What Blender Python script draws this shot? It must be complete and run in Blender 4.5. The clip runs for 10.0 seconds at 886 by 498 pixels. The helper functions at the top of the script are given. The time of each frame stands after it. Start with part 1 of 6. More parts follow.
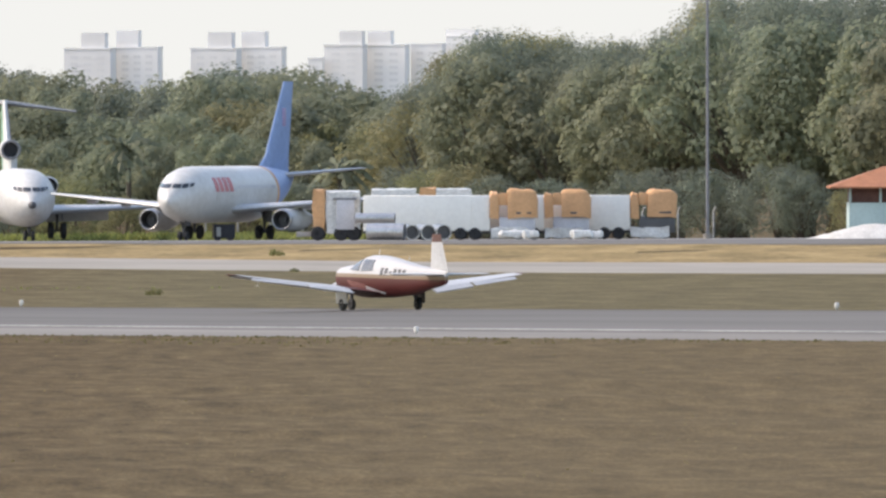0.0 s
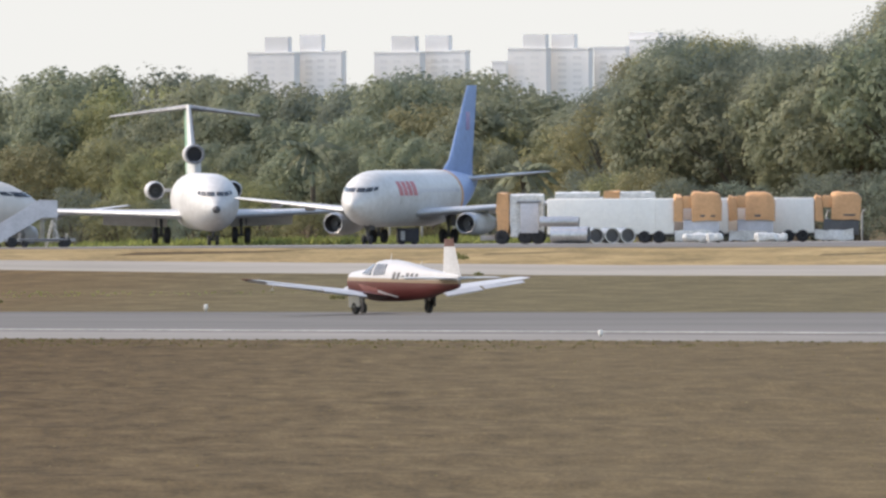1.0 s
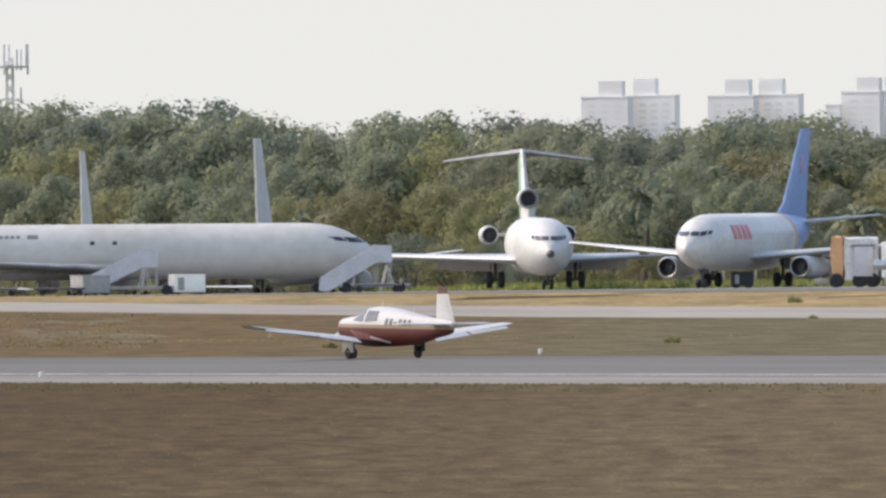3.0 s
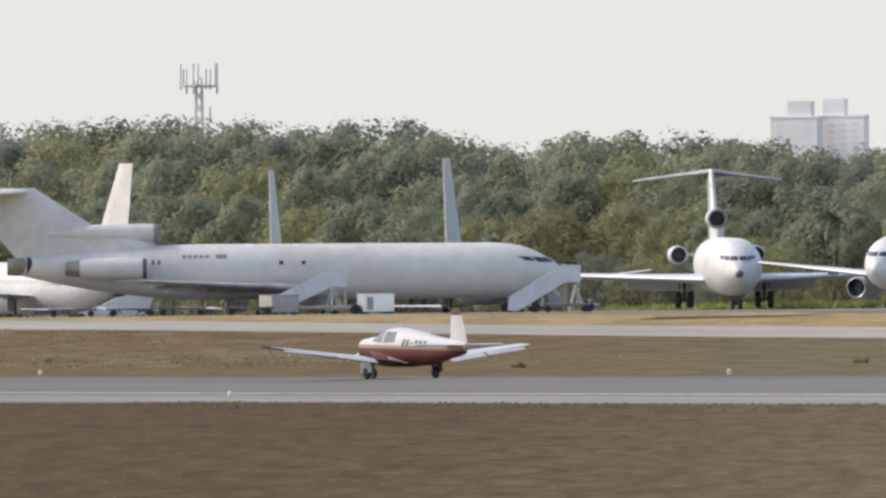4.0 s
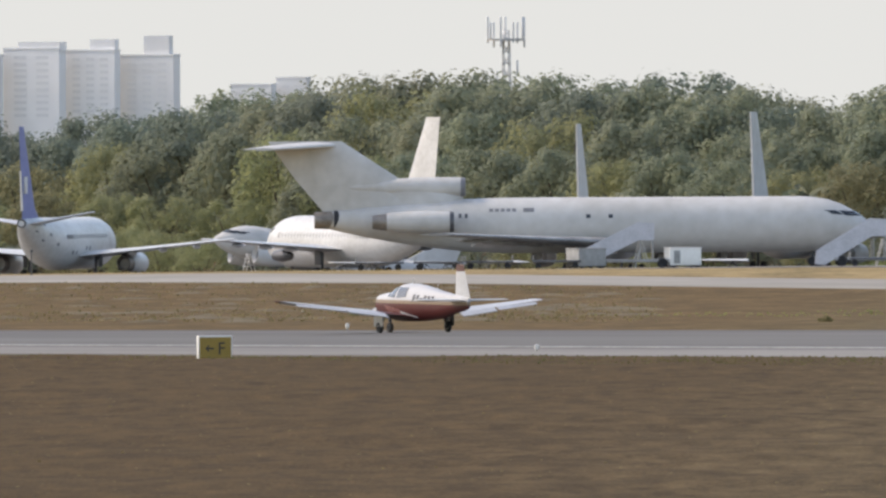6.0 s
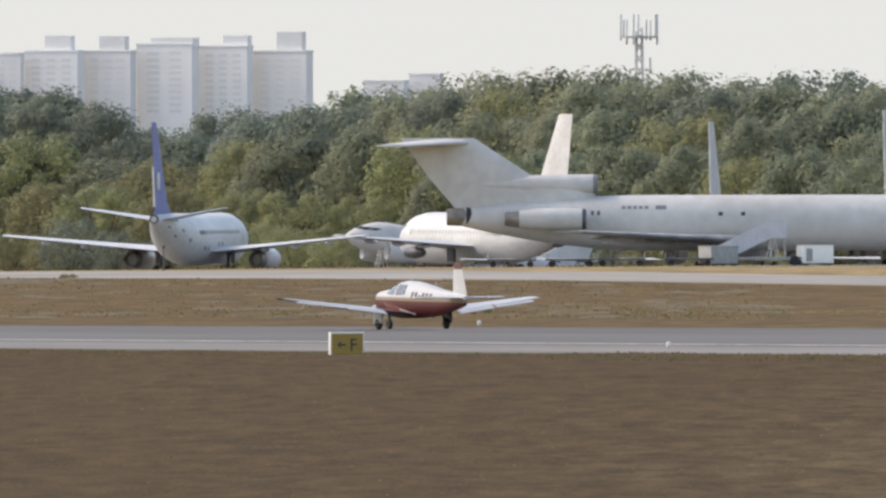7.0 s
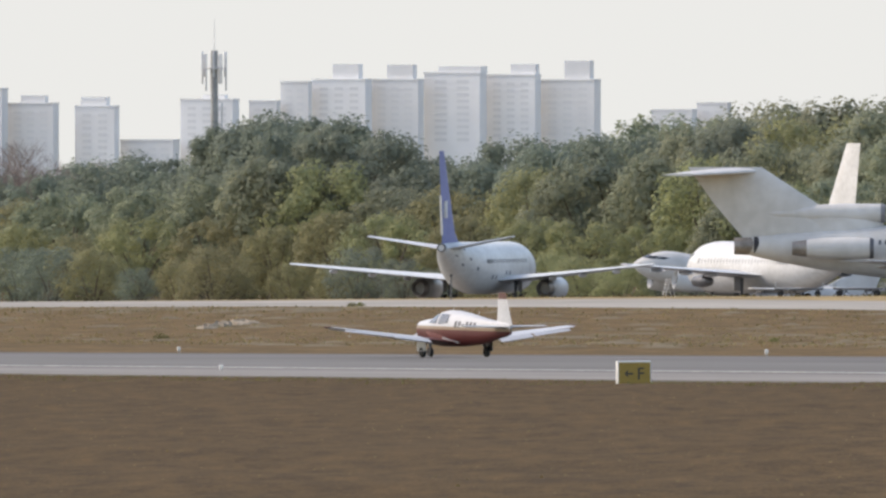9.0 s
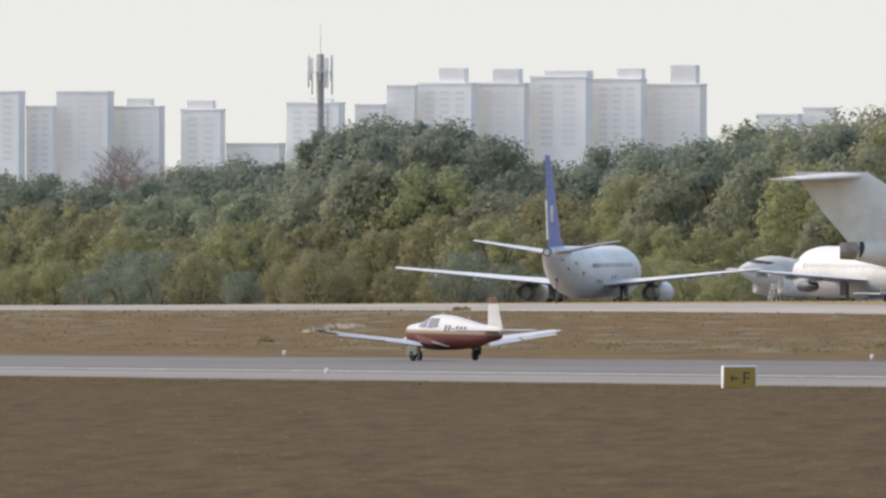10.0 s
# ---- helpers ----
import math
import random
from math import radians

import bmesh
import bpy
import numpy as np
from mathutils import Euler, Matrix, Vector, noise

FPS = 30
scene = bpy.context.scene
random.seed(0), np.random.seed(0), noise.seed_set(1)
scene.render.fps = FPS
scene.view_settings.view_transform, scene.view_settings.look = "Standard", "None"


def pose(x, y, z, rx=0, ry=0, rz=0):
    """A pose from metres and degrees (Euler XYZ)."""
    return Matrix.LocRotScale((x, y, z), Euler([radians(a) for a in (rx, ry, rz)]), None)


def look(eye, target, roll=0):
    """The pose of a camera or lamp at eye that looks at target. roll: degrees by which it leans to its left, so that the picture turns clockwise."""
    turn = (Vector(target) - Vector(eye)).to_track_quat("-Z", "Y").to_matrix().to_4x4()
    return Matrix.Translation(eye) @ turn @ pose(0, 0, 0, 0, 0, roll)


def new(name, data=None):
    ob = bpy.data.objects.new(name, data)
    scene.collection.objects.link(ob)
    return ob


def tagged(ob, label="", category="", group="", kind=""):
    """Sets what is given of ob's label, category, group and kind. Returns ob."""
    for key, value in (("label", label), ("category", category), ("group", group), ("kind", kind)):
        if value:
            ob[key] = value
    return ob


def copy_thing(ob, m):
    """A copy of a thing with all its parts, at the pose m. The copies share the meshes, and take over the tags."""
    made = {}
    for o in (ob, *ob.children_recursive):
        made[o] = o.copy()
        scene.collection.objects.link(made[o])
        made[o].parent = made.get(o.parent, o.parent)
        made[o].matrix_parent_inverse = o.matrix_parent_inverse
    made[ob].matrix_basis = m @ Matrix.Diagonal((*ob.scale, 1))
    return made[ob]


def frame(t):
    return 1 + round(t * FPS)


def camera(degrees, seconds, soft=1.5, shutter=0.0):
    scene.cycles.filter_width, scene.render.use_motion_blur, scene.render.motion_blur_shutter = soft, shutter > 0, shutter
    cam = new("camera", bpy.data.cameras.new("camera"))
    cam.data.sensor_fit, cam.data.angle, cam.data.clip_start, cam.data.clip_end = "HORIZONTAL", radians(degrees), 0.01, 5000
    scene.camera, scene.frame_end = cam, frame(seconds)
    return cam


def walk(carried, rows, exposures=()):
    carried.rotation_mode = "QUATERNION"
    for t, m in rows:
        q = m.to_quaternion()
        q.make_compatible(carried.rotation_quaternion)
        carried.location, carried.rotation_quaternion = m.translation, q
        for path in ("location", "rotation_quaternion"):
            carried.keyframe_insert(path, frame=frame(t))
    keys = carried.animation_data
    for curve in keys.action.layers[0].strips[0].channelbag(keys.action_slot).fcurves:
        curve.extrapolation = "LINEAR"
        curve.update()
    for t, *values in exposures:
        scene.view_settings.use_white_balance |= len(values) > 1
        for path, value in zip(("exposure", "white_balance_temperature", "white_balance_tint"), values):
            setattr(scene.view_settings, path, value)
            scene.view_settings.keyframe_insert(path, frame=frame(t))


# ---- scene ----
# A long lens on a fixed stand, panned to the left after a small aeroplane that rolls along the runway.
cam = camera(2.996, 10.0, 2.6)
EYE = (0.0, 0.0, 7.19)
PAN = [  # seconds, yaw, pitch, roll in degrees
    (0.0, -0.7774, -0.4620, -0.040),
    (0.5, -0.4774, -0.4471, -0.095),
    (1.0, -0.1546, -0.4488, -0.225),
    (1.5, 0.1756, -0.4258, -0.186),
    (2.0, 0.4700, -0.3686, -0.214),
    (2.7, 0.8350, -0.3050, -0.370),
    (3.5, 1.2538, -0.2653, -0.460),
    (4.0, 1.6133, -0.2221, -0.361),
    (4.5, 1.8619, -0.2231, -0.495),
    (5.0, 2.1487, -0.3217, -0.405),
    (5.5, 2.3757, -0.2963, -0.346),
    (6.0, 2.6527, -0.3732, -0.309),
    (6.7, 2.9800, -0.3860, -0.160),
    (7.5, 3.3236, -0.3564, -0.053),
    (8.0, 3.5901, -0.3293, 0.046),
    (8.5, 3.7995, -0.3318, 0.123),
    (9.0, 4.0721, -0.2834, -0.027),
    (9.5, 4.2775, -0.2572, 0.055),
    (10.0, 4.4293, -0.2698, 0.106),
]
walk(cam, [(t, pose(0, 0, EYE[2]) @ pose(0, 0, 0, 0, 0, yaw) @ pose(0, 0, 0, 90 + pitch) @ pose(0, 0, 0, 0, 0, roll)) for t, yaw, pitch, roll in PAN], [(0.0, 1.43, 7650, 14), (2.0, 1.37, 7650, 14), (4.0, 1.27, 7650, 14), (6.0, 1.23, 7650, 14), (8.0, 1.30, 7650, 14), (10.0, 1.32, 7650, 14)])

# ---- light: a hazy bright afternoon, the sun high on the left beyond the aircraft ----
SUN_AZ, SUN_EL = 76.0, 43.0      # degrees to the left of straight ahead, and above the horizon
world = bpy.data.worlds.new("sky")
scene.world = world
world.use_nodes = True
wn = world.node_tree
sky = wn.nodes.new("ShaderNodeTexSky")
sky.sky_type, sky.sun_disc = "NISHITA", False
sky.sun_elevation, sky.sun_rotation = radians(SUN_EL), radians(-SUN_AZ)
sky.air_density, sky.dust_density, sky.ozone_density, sky.altitude = 1.0, 1.2, 1.0, 20
wn.nodes["Background"].inputs["Strength"].default_value = 0.15
wn.links.new(sky.outputs[0], wn.nodes["Background"].inputs["Color"])
sun = new("sun", bpy.data.lights.new("sun", "SUN"))
sun.data.energy, sun.data.angle, sun.data.color = 1.05, radians(12.0), (1.0, 0.95, 0.88)
sun_way = Vector((-math.sin(radians(SUN_AZ)) * math.cos(radians(SUN_EL)), math.cos(radians(SUN_AZ)) * math.cos(radians(SUN_EL)), math.sin(radians(SUN_EL))))
sun.matrix_world = look(sun_way * 100, (0, 0, 0))


def haze_backdrop():
    """The bright milky haze low over the horizon, far behind the city."""
    m = bpy.data.materials.new("horizon_haze")
    m.use_nodes = True
    t = m.node_tree
    t.nodes.remove(t.nodes["Principled BSDF"])
    em = t.nodes.new("ShaderNodeEmission")
    em.inputs["Color"].default_value, em.inputs["Strength"].default_value = (0.329, 0.368, 0.405, 1), 0.92
    t.links.new(em.outputs[0], t.nodes["Material Output"].inputs["Surface"])
    bm = bmesh.new()
    rows = []
    for k in range(41):
        a = radians(-40 + 2 * k)
        rows.append([bm.verts.new((-4850 * math.sin(a), 4850 * math.cos(a), z)) for z in (-60, 420)])
    for a, b in zip(rows, rows[1:]):
        bm.faces.new((a[0], b[0], b[1], a[1]))
    me = bpy.data.meshes.new("backdrop")
    bm.to_mesh(me)
    bm.free()
    me.materials.append(m)
    tagged(new("backdrop", me), "bright milky haze of the sky low over the horizon", "sky", kind="structure")


haze_backdrop()

# ---- plan: u runs along the runway, v across it, away from the camera ----
AL = radians(28.27)
SA, CA = math.sin(AL), math.cos(AL)


def xy(u, v):
    return (-u * SA + v * CA, u * CA + v * SA)


def uv(x, y):
    return (-x * SA + y * CA, x * CA + y * SA)


def at_bearing(deg, d):
    return (-d * math.sin(radians(deg)), d * math.cos(radians(deg)))


def near_line(u):
    return 3.69 - 0.00703 * u


def crown_line(u):
    return 4.76 - 0.00838 * u


def far_line(u):
    return 4.32 - 0.00790 * u


def taxi_near(u):
    return float(np.interp(u, (300, 734, 800, 900, 960, 1030, 1120, 1500), (2.0, -0.98, -1.36, -1.36, -1.6, -2.2, -2.85, -5.6)))


def taxi_far(u):
    return float(np.interp(u, (300, 740, 820, 910, 965, 1080, 1160, 1500), (2.4, -0.65, -1.15, -1.32, -1.25, -2.3, -3.0, -5.4)))


def apron_line(u):
    return 6.53 - 0.0080 * u - 0.011 * max(0.0, min(u, 1240.0) - 1125.0)


LINES = [(-300.0, near_line), (243.5, near_line), (266.7, crown_line), (290.0, far_line), (430.0, taxi_near), (455.0, taxi_far), (512.0, apron_line), (900.0, apron_line)]


def ground_uv(u, v):
    u = min(max(u, 300.0), 1500.0)
    if v <= LINES[0][0]:
        return LINES[0][1](u)
    for (v0, f0), (v1, f1) in zip(LINES, LINES[1:]):
        if v <= v1:
            k = (v - v0) / (v1 - v0)
            return f0(u) * (1 - k) + f1(u) * k
    return LINES[-1][1](u)


def verge(u):
    """How far the grass has crept over the paving's near edge, along the runway."""
    return float(np.interp(u, (360, 400, 440, 475), (4.4, 3.2, 0.6, 0.0)))


def relief(x, y):
    """Hummocks and hollows of the near field, in metres over the sheet; none beside the runway."""
    u, v = uv(x, y)
    over = 0.07 * min(1.0, max(0.0, (v - 224.0) / 4.0)) if u < 475 else 0.0
    v -= verge(u)
    k = min(1.0, max(0.0, (228.4 - v) / 9.0))
    a = noise.noise((x * 0.09, y * 0.08, 3.0)) * 0.12 + noise.noise((x * 0.35, y * 0.22, 9.0)) * 0.06 + noise.noise((x * 2.2, y * 0.8, 5.0)) * 0.03
    return 0.02 + over + k * max(0.0, 0.09 + a)


def ground_z(x, y):
    return ground_uv(*uv(x, y))


# ---- materials ----
def material(name, color, rough=0.6, metal=0.0, vary=0.15, scale=1.0, bump=0.0, color2=None, fine=8.0, coat=0.0, island=0.0):
    """Paint, rubber, metal and the like: colour that varies at two scales, uneven gloss, fine relief."""
    m = bpy.data.materials.new(name)
    m.use_nodes = True
    t = m.node_tree
    b = t.nodes["Principled BSDF"]
    b.inputs["Metallic"].default_value = metal
    b.inputs["Coat Weight"].default_value = coat
    co = t.nodes.new("ShaderNodeTexCoord")
    n1 = t.nodes.new("ShaderNodeTexNoise")
    n1.inputs["Scale"].default_value, n1.inputs["Detail"].default_value = scale, 5
    n2 = t.nodes.new("ShaderNodeTexNoise")
    n2.inputs["Scale"].default_value, n2.inputs["Detail"].default_value = scale * fine, 4
    add = t.nodes.new("ShaderNodeMath")
    add.operation = "ADD"
    for n in (n1, n2):
        t.links.new(co.outputs["Object"], n.inputs["Vector"])
    t.links.new(n1.outputs[0], add.inputs[0])
    t.links.new(n2.outputs[0], add.inputs[1])
    r = t.nodes.new("ShaderNodeValToRGB")
    dark = color2 or tuple(c * (1 - vary * 1.6) for c in color)
    r.color_ramp.elements[0].position, r.color_ramp.elements[1].position = 0.36, 0.62
    r.color_ramp.elements[0].color, r.color_ramp.elements[1].color = (*dark, 1), (*color, 1)
    half = t.nodes.new("ShaderNodeMath")
    half.operation, half.inputs[1].default_value = "MULTIPLY", 0.5
    t.links.new(add.outputs[0], half.inputs[0])
    t.links.new(half.outputs[0], r.inputs[0])
    out = r.outputs[0]
    if island:
        g = t.nodes.new("ShaderNodeNewGeometry")
        oi = t.nodes.new("ShaderNodeObjectInfo")
        mix = t.nodes.new("ShaderNodeMath")
        mix.operation, mix.inputs[1].default_value = "MULTIPLY_ADD", 0.7
        t.links.new(g.outputs["Random Per Island"], mix.inputs[0])
        t.links.new(oi.outputs["Random"], mix.inputs[2])
        hs = t.nodes.new("ShaderNodeHueSaturation")
        mr = t.nodes.new("ShaderNodeMapRange")
        mr.inputs[2].default_value, mr.inputs[3].default_value, mr.inputs[4].default_value = 1.7, 1 - island, 1 + island
        t.links.new(mix.outputs[0], mr.inputs[0])
        t.links.new(mr.outputs[0], hs.inputs["Value"])
        mh = t.nodes.new("ShaderNodeMapRange")
        mh.inputs[3].default_value, mh.inputs[4].default_value = 0.482, 0.528
        t.links.new(oi.outputs["Random"], mh.inputs[0])
        t.links.new(mh.outputs[0], hs.inputs["Hue"])
        t.links.new(out, hs.inputs["Color"])
        out = hs.outputs[0]
    t.links.new(out, b.inputs["Base Color"])
    if island:      # light shines through the leaves
        tr = t.nodes.new("ShaderNodeBsdfTranslucent")
        mx = t.nodes.new("ShaderNodeMixShader")
        mx.inputs[0].default_value = 0.48
        t.links.new(out, tr.inputs["Color"])
        t.links.new(b.outputs[0], mx.inputs[1])
        t.links.new(tr.outputs[0], mx.inputs[2])
        t.links.new(mx.outputs[0], t.nodes["Material Output"].inputs["Surface"])
        b.inputs["Specular IOR Level"].default_value = 0.2
    rr = t.nodes.new("ShaderNodeMapRange")
    rr.inputs[3].default_value, rr.inputs[4].default_value = min(1, rough + 0.12), max(0.03, rough - 0.12)
    t.links.new(half.outputs[0], rr.inputs[0])
    t.links.new(rr.outputs[0], b.inputs["Roughness"])
    if bump:
        bp = t.nodes.new("ShaderNodeBump")
        bp.inputs["Strength"].default_value, bp.inputs["Distance"].default_value = bump, 0.05
        t.links.new(n2.outputs[0], bp.inputs["Height"])
        t.links.new(bp.outputs[0], b.inputs["Normal"])
    return m


def ground_material(name, colors, stretch, scale, rough=0.95, bump=0.3, left_tint=None, angle=AL, patch=None):
    """Soil, dry grass or paving: three colours mixed by noise drawn out along the runway."""
    m = bpy.data.materials.new(name)
    m.use_nodes = True
    t = m.node_tree
    b = t.nodes["Principled BSDF"]
    b.inputs["Roughness"].default_value = rough
    b.inputs["Specular IOR Level"].default_value = 0.15 if rough < 0.92 else 0.07
    co = t.nodes.new("ShaderNodeTexCoord")
    mp = t.nodes.new("ShaderNodeMapping")
    mp.vector_type = "TEXTURE"
    mp.inputs["Rotation"].default_value = (0, 0, angle)
    mp.inputs["Scale"].default_value = (1, stretch, 1)
    t.links.new(co.outputs["Object"], mp.inputs["Vector"])
    big = t.nodes.new("ShaderNodeTexNoise")
    big.inputs["Scale"].default_value, big.inputs["Detail"].default_value, big.inputs["Roughness"].default_value = scale, 6, 0.62
    small = t.nodes.new("ShaderNodeTexNoise")
    small.inputs["Scale"].default_value, small.inputs["Detail"].default_value = scale * 9, 6
    for n in (big, small):
        t.links.new(mp.outputs[0], n.inputs["Vector"])
    mix = t.nodes.new("ShaderNodeMix")
    mix.inputs[0].default_value = 0.38
    t.links.new(big.outputs[0], mix.inputs[2])
    t.links.new(small.outputs[0], mix.inputs[3])
    r = t.nodes.new("ShaderNodeValToRGB")
    r.color_ramp.elements[0].position, r.color_ramp.elements[1].position = 0.38, 0.64
    mid = r.color_ramp.elements.new(0.5)
    for e, c in zip(r.color_ramp.elements, colors):
        e.color = (*c, 1)
    t.links.new(mix.outputs[0], r.inputs[0])
    out = r.outputs[0]
    if patch:      # worn, greener and straw-coloured patches some metres across
        wide = t.nodes.new("ShaderNodeTexNoise")
        wide.inputs["Scale"].default_value, wide.inputs["Detail"].default_value, wide.inputs["Roughness"].default_value = patch, 5, 0.6
        t.links.new(mp.outputs[0], wide.inputs["Vector"])
        pr = t.nodes.new("ShaderNodeValToRGB")
        pr.color_ramp.elements[0].position, pr.color_ramp.elements[1].position = 0.40, 0.60
        for at, c in ((0.455, (0.78, 0.83, 0.76)), (0.5, (1.0, 1.0, 1.0)), (0.545, (1.20, 1.13, 1.04))):
            pr.color_ramp.elements.new(at).color = (*c, 1)
        pr.color_ramp.elements[0].color, pr.color_ramp.elements[-1].color = (0.60, 0.66, 0.56, 1), (1.65, 1.50, 1.34, 1)
        tone = t.nodes.new("ShaderNodeMix")
        tone.data_type, tone.blend_type = "RGBA", "MULTIPLY"
        tone.inputs[0].default_value = 1.0
        t.links.new(out, tone.inputs[6])
        t.links.new(pr.outputs[0], tone.inputs[7])
        out = tone.outputs[2]
    if left_tint:      # a wide stretch towards -x multiplied by another tint, with an uneven border
        x0, x1, deep = left_tint
        sp = t.nodes.new("ShaderNodeSeparateXYZ")
        t.links.new(co.outputs["Object"], sp.inputs[0])
        ad = t.nodes.new("ShaderNodeMath")
        ad.operation, ad.inputs[1].default_value = "MULTIPLY_ADD", 22.0
        t.links.new(big.outputs[0], ad.inputs[0])
        t.links.new(sp.outputs["X"], ad.inputs[2])
        mr = t.nodes.new("ShaderNodeMapRange")
        mr.interpolation_type = "SMOOTHSTEP"
        mr.inputs[1].default_value, mr.inputs[2].default_value, mr.inputs[3].default_value, mr.inputs[4].default_value = x0 + 11, x1 + 11, 1.0, 0.0
        t.links.new(ad.outputs[0], mr.inputs[0])
        tint = t.nodes.new("ShaderNodeMix")
        tint.data_type, tint.blend_type = "RGBA", "MULTIPLY"
        tint.inputs[7].default_value = deep
        t.links.new(mr.outputs[0], tint.inputs[0])
        t.links.new(out, tint.inputs[6])
        out = tint.outputs[2]
    t.links.new(out, b.inputs["Base Color"])
    bp = t.nodes.new("ShaderNodeBump")
    bp.inputs["Strength"].default_value, bp.inputs["Distance"].default_value = bump, 0.2
    t.links.new(small.outputs[0], bp.inputs["Height"])
    t.links.new(bp.outputs[0], b.inputs["Normal"])
    return m


M = {}
M["grass"] = ground_material("dry_grass", ((0.068, 0.0495, 0.024), (0.098, 0.0705, 0.034), (0.144, 0.104, 0.052)), 5.0, 1.3, left_tint=(-15.0, 5.0, (0.66, 0.555, 0.42, 1)), angle=radians(2), patch=0.20, bump=0.25)
M["warm_grass"] = ground_material("warm_dry_grass", ((0.066, 0.055, 0.027), (0.099, 0.080, 0.039), (0.152, 0.120, 0.062)), 5.0, 0.5, left_tint=(-24.0, 0.0, (1.02, 0.80, 0.66, 1)), angle=radians(2), patch=0.10)
M["shoulder"] = ground_material("pale_runway_shoulder", ((0.148, 0.135, 0.120), (0.185, 0.170, 0.152), (0.23, 0.212, 0.19)), 8.0, 0.08, 0.9, 0.1)
M["straw"] = ground_material("yellow_straw_grass", ((0.14, 0.103, 0.048), (0.24, 0.172, 0.08), (0.34, 0.25, 0.125)), 4.0, 0.25, angle=radians(2), patch=0.09)
M["runway"] = ground_material("runway_asphalt", ((0.092, 0.0855, 0.077), (0.119, 0.1105, 0.100), (0.152, 0.141, 0.128)), 12.0, 0.05, 0.85, 0.1)
M["old_asphalt"] = ground_material("old_dark_asphalt", ((0.074, 0.069, 0.066), (0.092, 0.086, 0.082), (0.112, 0.105, 0.100)), 12.0, 0.05, 0.9, 0.1)
M["taxiway"] = ground_material("taxiway_concrete", ((0.20, 0.182, 0.155), (0.25, 0.228, 0.196), (0.31, 0.284, 0.245)), 6.0, 0.08, 0.9, 0.1)
M["apron"] = ground_material("apron_paving", ((0.16, 0.15, 0.14), (0.20, 0.19, 0.18), (0.26, 0.24, 0.22)), 4.0, 0.08, 0.9, 0.1)
M["line"] = material("worn_line_paint", (0.31, 0.305, 0.285), 0.7, vary=0.3, scale=0.6)
M["white"] = material("white_aircraft_paint", (0.53, 0.525, 0.51), 0.5, vary=0.09, scale=0.35, color2=(0.43, 0.42, 0.40), coat=0.1)
M["dirty_white"] = material("weathered_white_paint", (0.50, 0.488, 0.465), 0.6, vary=0.1, scale=0.22, color2=(0.40, 0.385, 0.36), fine=5.0)
M["bank"] = material("dry_earth_and_grass", (0.132, 0.098, 0.049), 0.95, 0, 0.3, 0.12, 0.3, color2=(0.092, 0.071, 0.036))
M["soil"] = material("pale_broken_soil", (0.34, 0.29, 0.225), 0.95, 0, 0.3, 1.5, 0.6, color2=(0.17, 0.125, 0.075))
M["wing_dark"] = material("dark_grey_wing_metal", (0.34, 0.335, 0.325), 0.6, 0.1, 0.3, 0.6, color2=(0.17, 0.165, 0.16))
M["exhaust"] = material("heat_browned_metal", (0.28, 0.25, 0.22), 0.5, 0.5, 0.3, 1.5)
M["lilac"] = material("faded_lilac_paint", (0.36, 0.28, 0.44), 0.5, 0, 0.15, 0.5)
M["fin_green"] = material("faded_green_paint", (0.17, 0.34, 0.22), 0.5, 0, 0.15, 0.5)
M["grey"] = material("grey_wing_metal", (0.50, 0.51, 0.52), 0.5, 0.2, 0.15, 0.5)
M["metal"] = material("bare_metal", (0.52, 0.52, 0.52), 0.38, 0.9, 0.2, 1.0)
M["dark_metal"] = material("dark_metal", (0.10, 0.10, 0.105), 0.5, 0.5, 0.2, 1.0)
# Near-black that paints the shade inside intakes and other hollows.
M["hole"] = material("shaded_hollow_black", (0.025, 0.025, 0.03), 0.8, 0.0, 0.2, 1.0)
M["rubber"] = material("tyre_rubber", (0.022, 0.022, 0.024), 0.8, 0.0, 0.2, 2.0)
M["glass"] = material("dark_cockpit_glass", (0.03, 0.035, 0.042), 0.12, 0.0, 0.1, 1.0)
M["blue"] = material("light_blue_paint", (0.225, 0.325, 0.53), 0.5, 0, 0.12, 0.4)
# Navy lightened, as haze over the far fin would do.
M["navy"] = material("hazed_dark_blue_paint", (0.135, 0.155, 0.34), 0.5, 0, 0.12, 0.4)
M["faded_red"] = material("faded_red_paint", (0.52, 0.16, 0.17), 0.6, 0, 0.2, 1.0)
M["old_rose"] = material("faded_rose_paint", (0.21, 0.085, 0.075), 0.55, 0, 0.3, 3.0, color2=(0.11, 0.03, 0.028))
# Orange with the veil of haze mixed into its base colour.
M["orange"] = material("hazed_orange_canvas", (0.60, 0.325, 0.155), 0.75, 0, 0.12, 0.8, 0.3)
M["tunnel"] = material("weathered_white_panel", (0.80, 0.77, 0.71), 0.65, 0, 0.1, 0.5, color2=(0.73, 0.70, 0.645))
M["wrap"] = material("grimy_plastic_wrapping", (0.70, 0.69, 0.66), 0.4, 0, 0.2, 0.9, 0.5, color2=(0.42, 0.41, 0.39))
M["stair"] = material("grey_painted_steel", (0.50, 0.50, 0.53), 0.55, 0.1, 0.14, 1.2)
M["bark"] = material("bark", (0.12, 0.095, 0.07), 0.95, 0, 0.25, 2.0, 0.5)
# Leaf colours are lighter and bluer than real foliage: haze painted in.
M["leaf"] = material("hazed_dark_green_leaves", (0.288, 0.292, 0.176), 0.7, 0, 0.3, 0.16, 0.6, color2=(0.198, 0.217, 0.156), island=0.16)
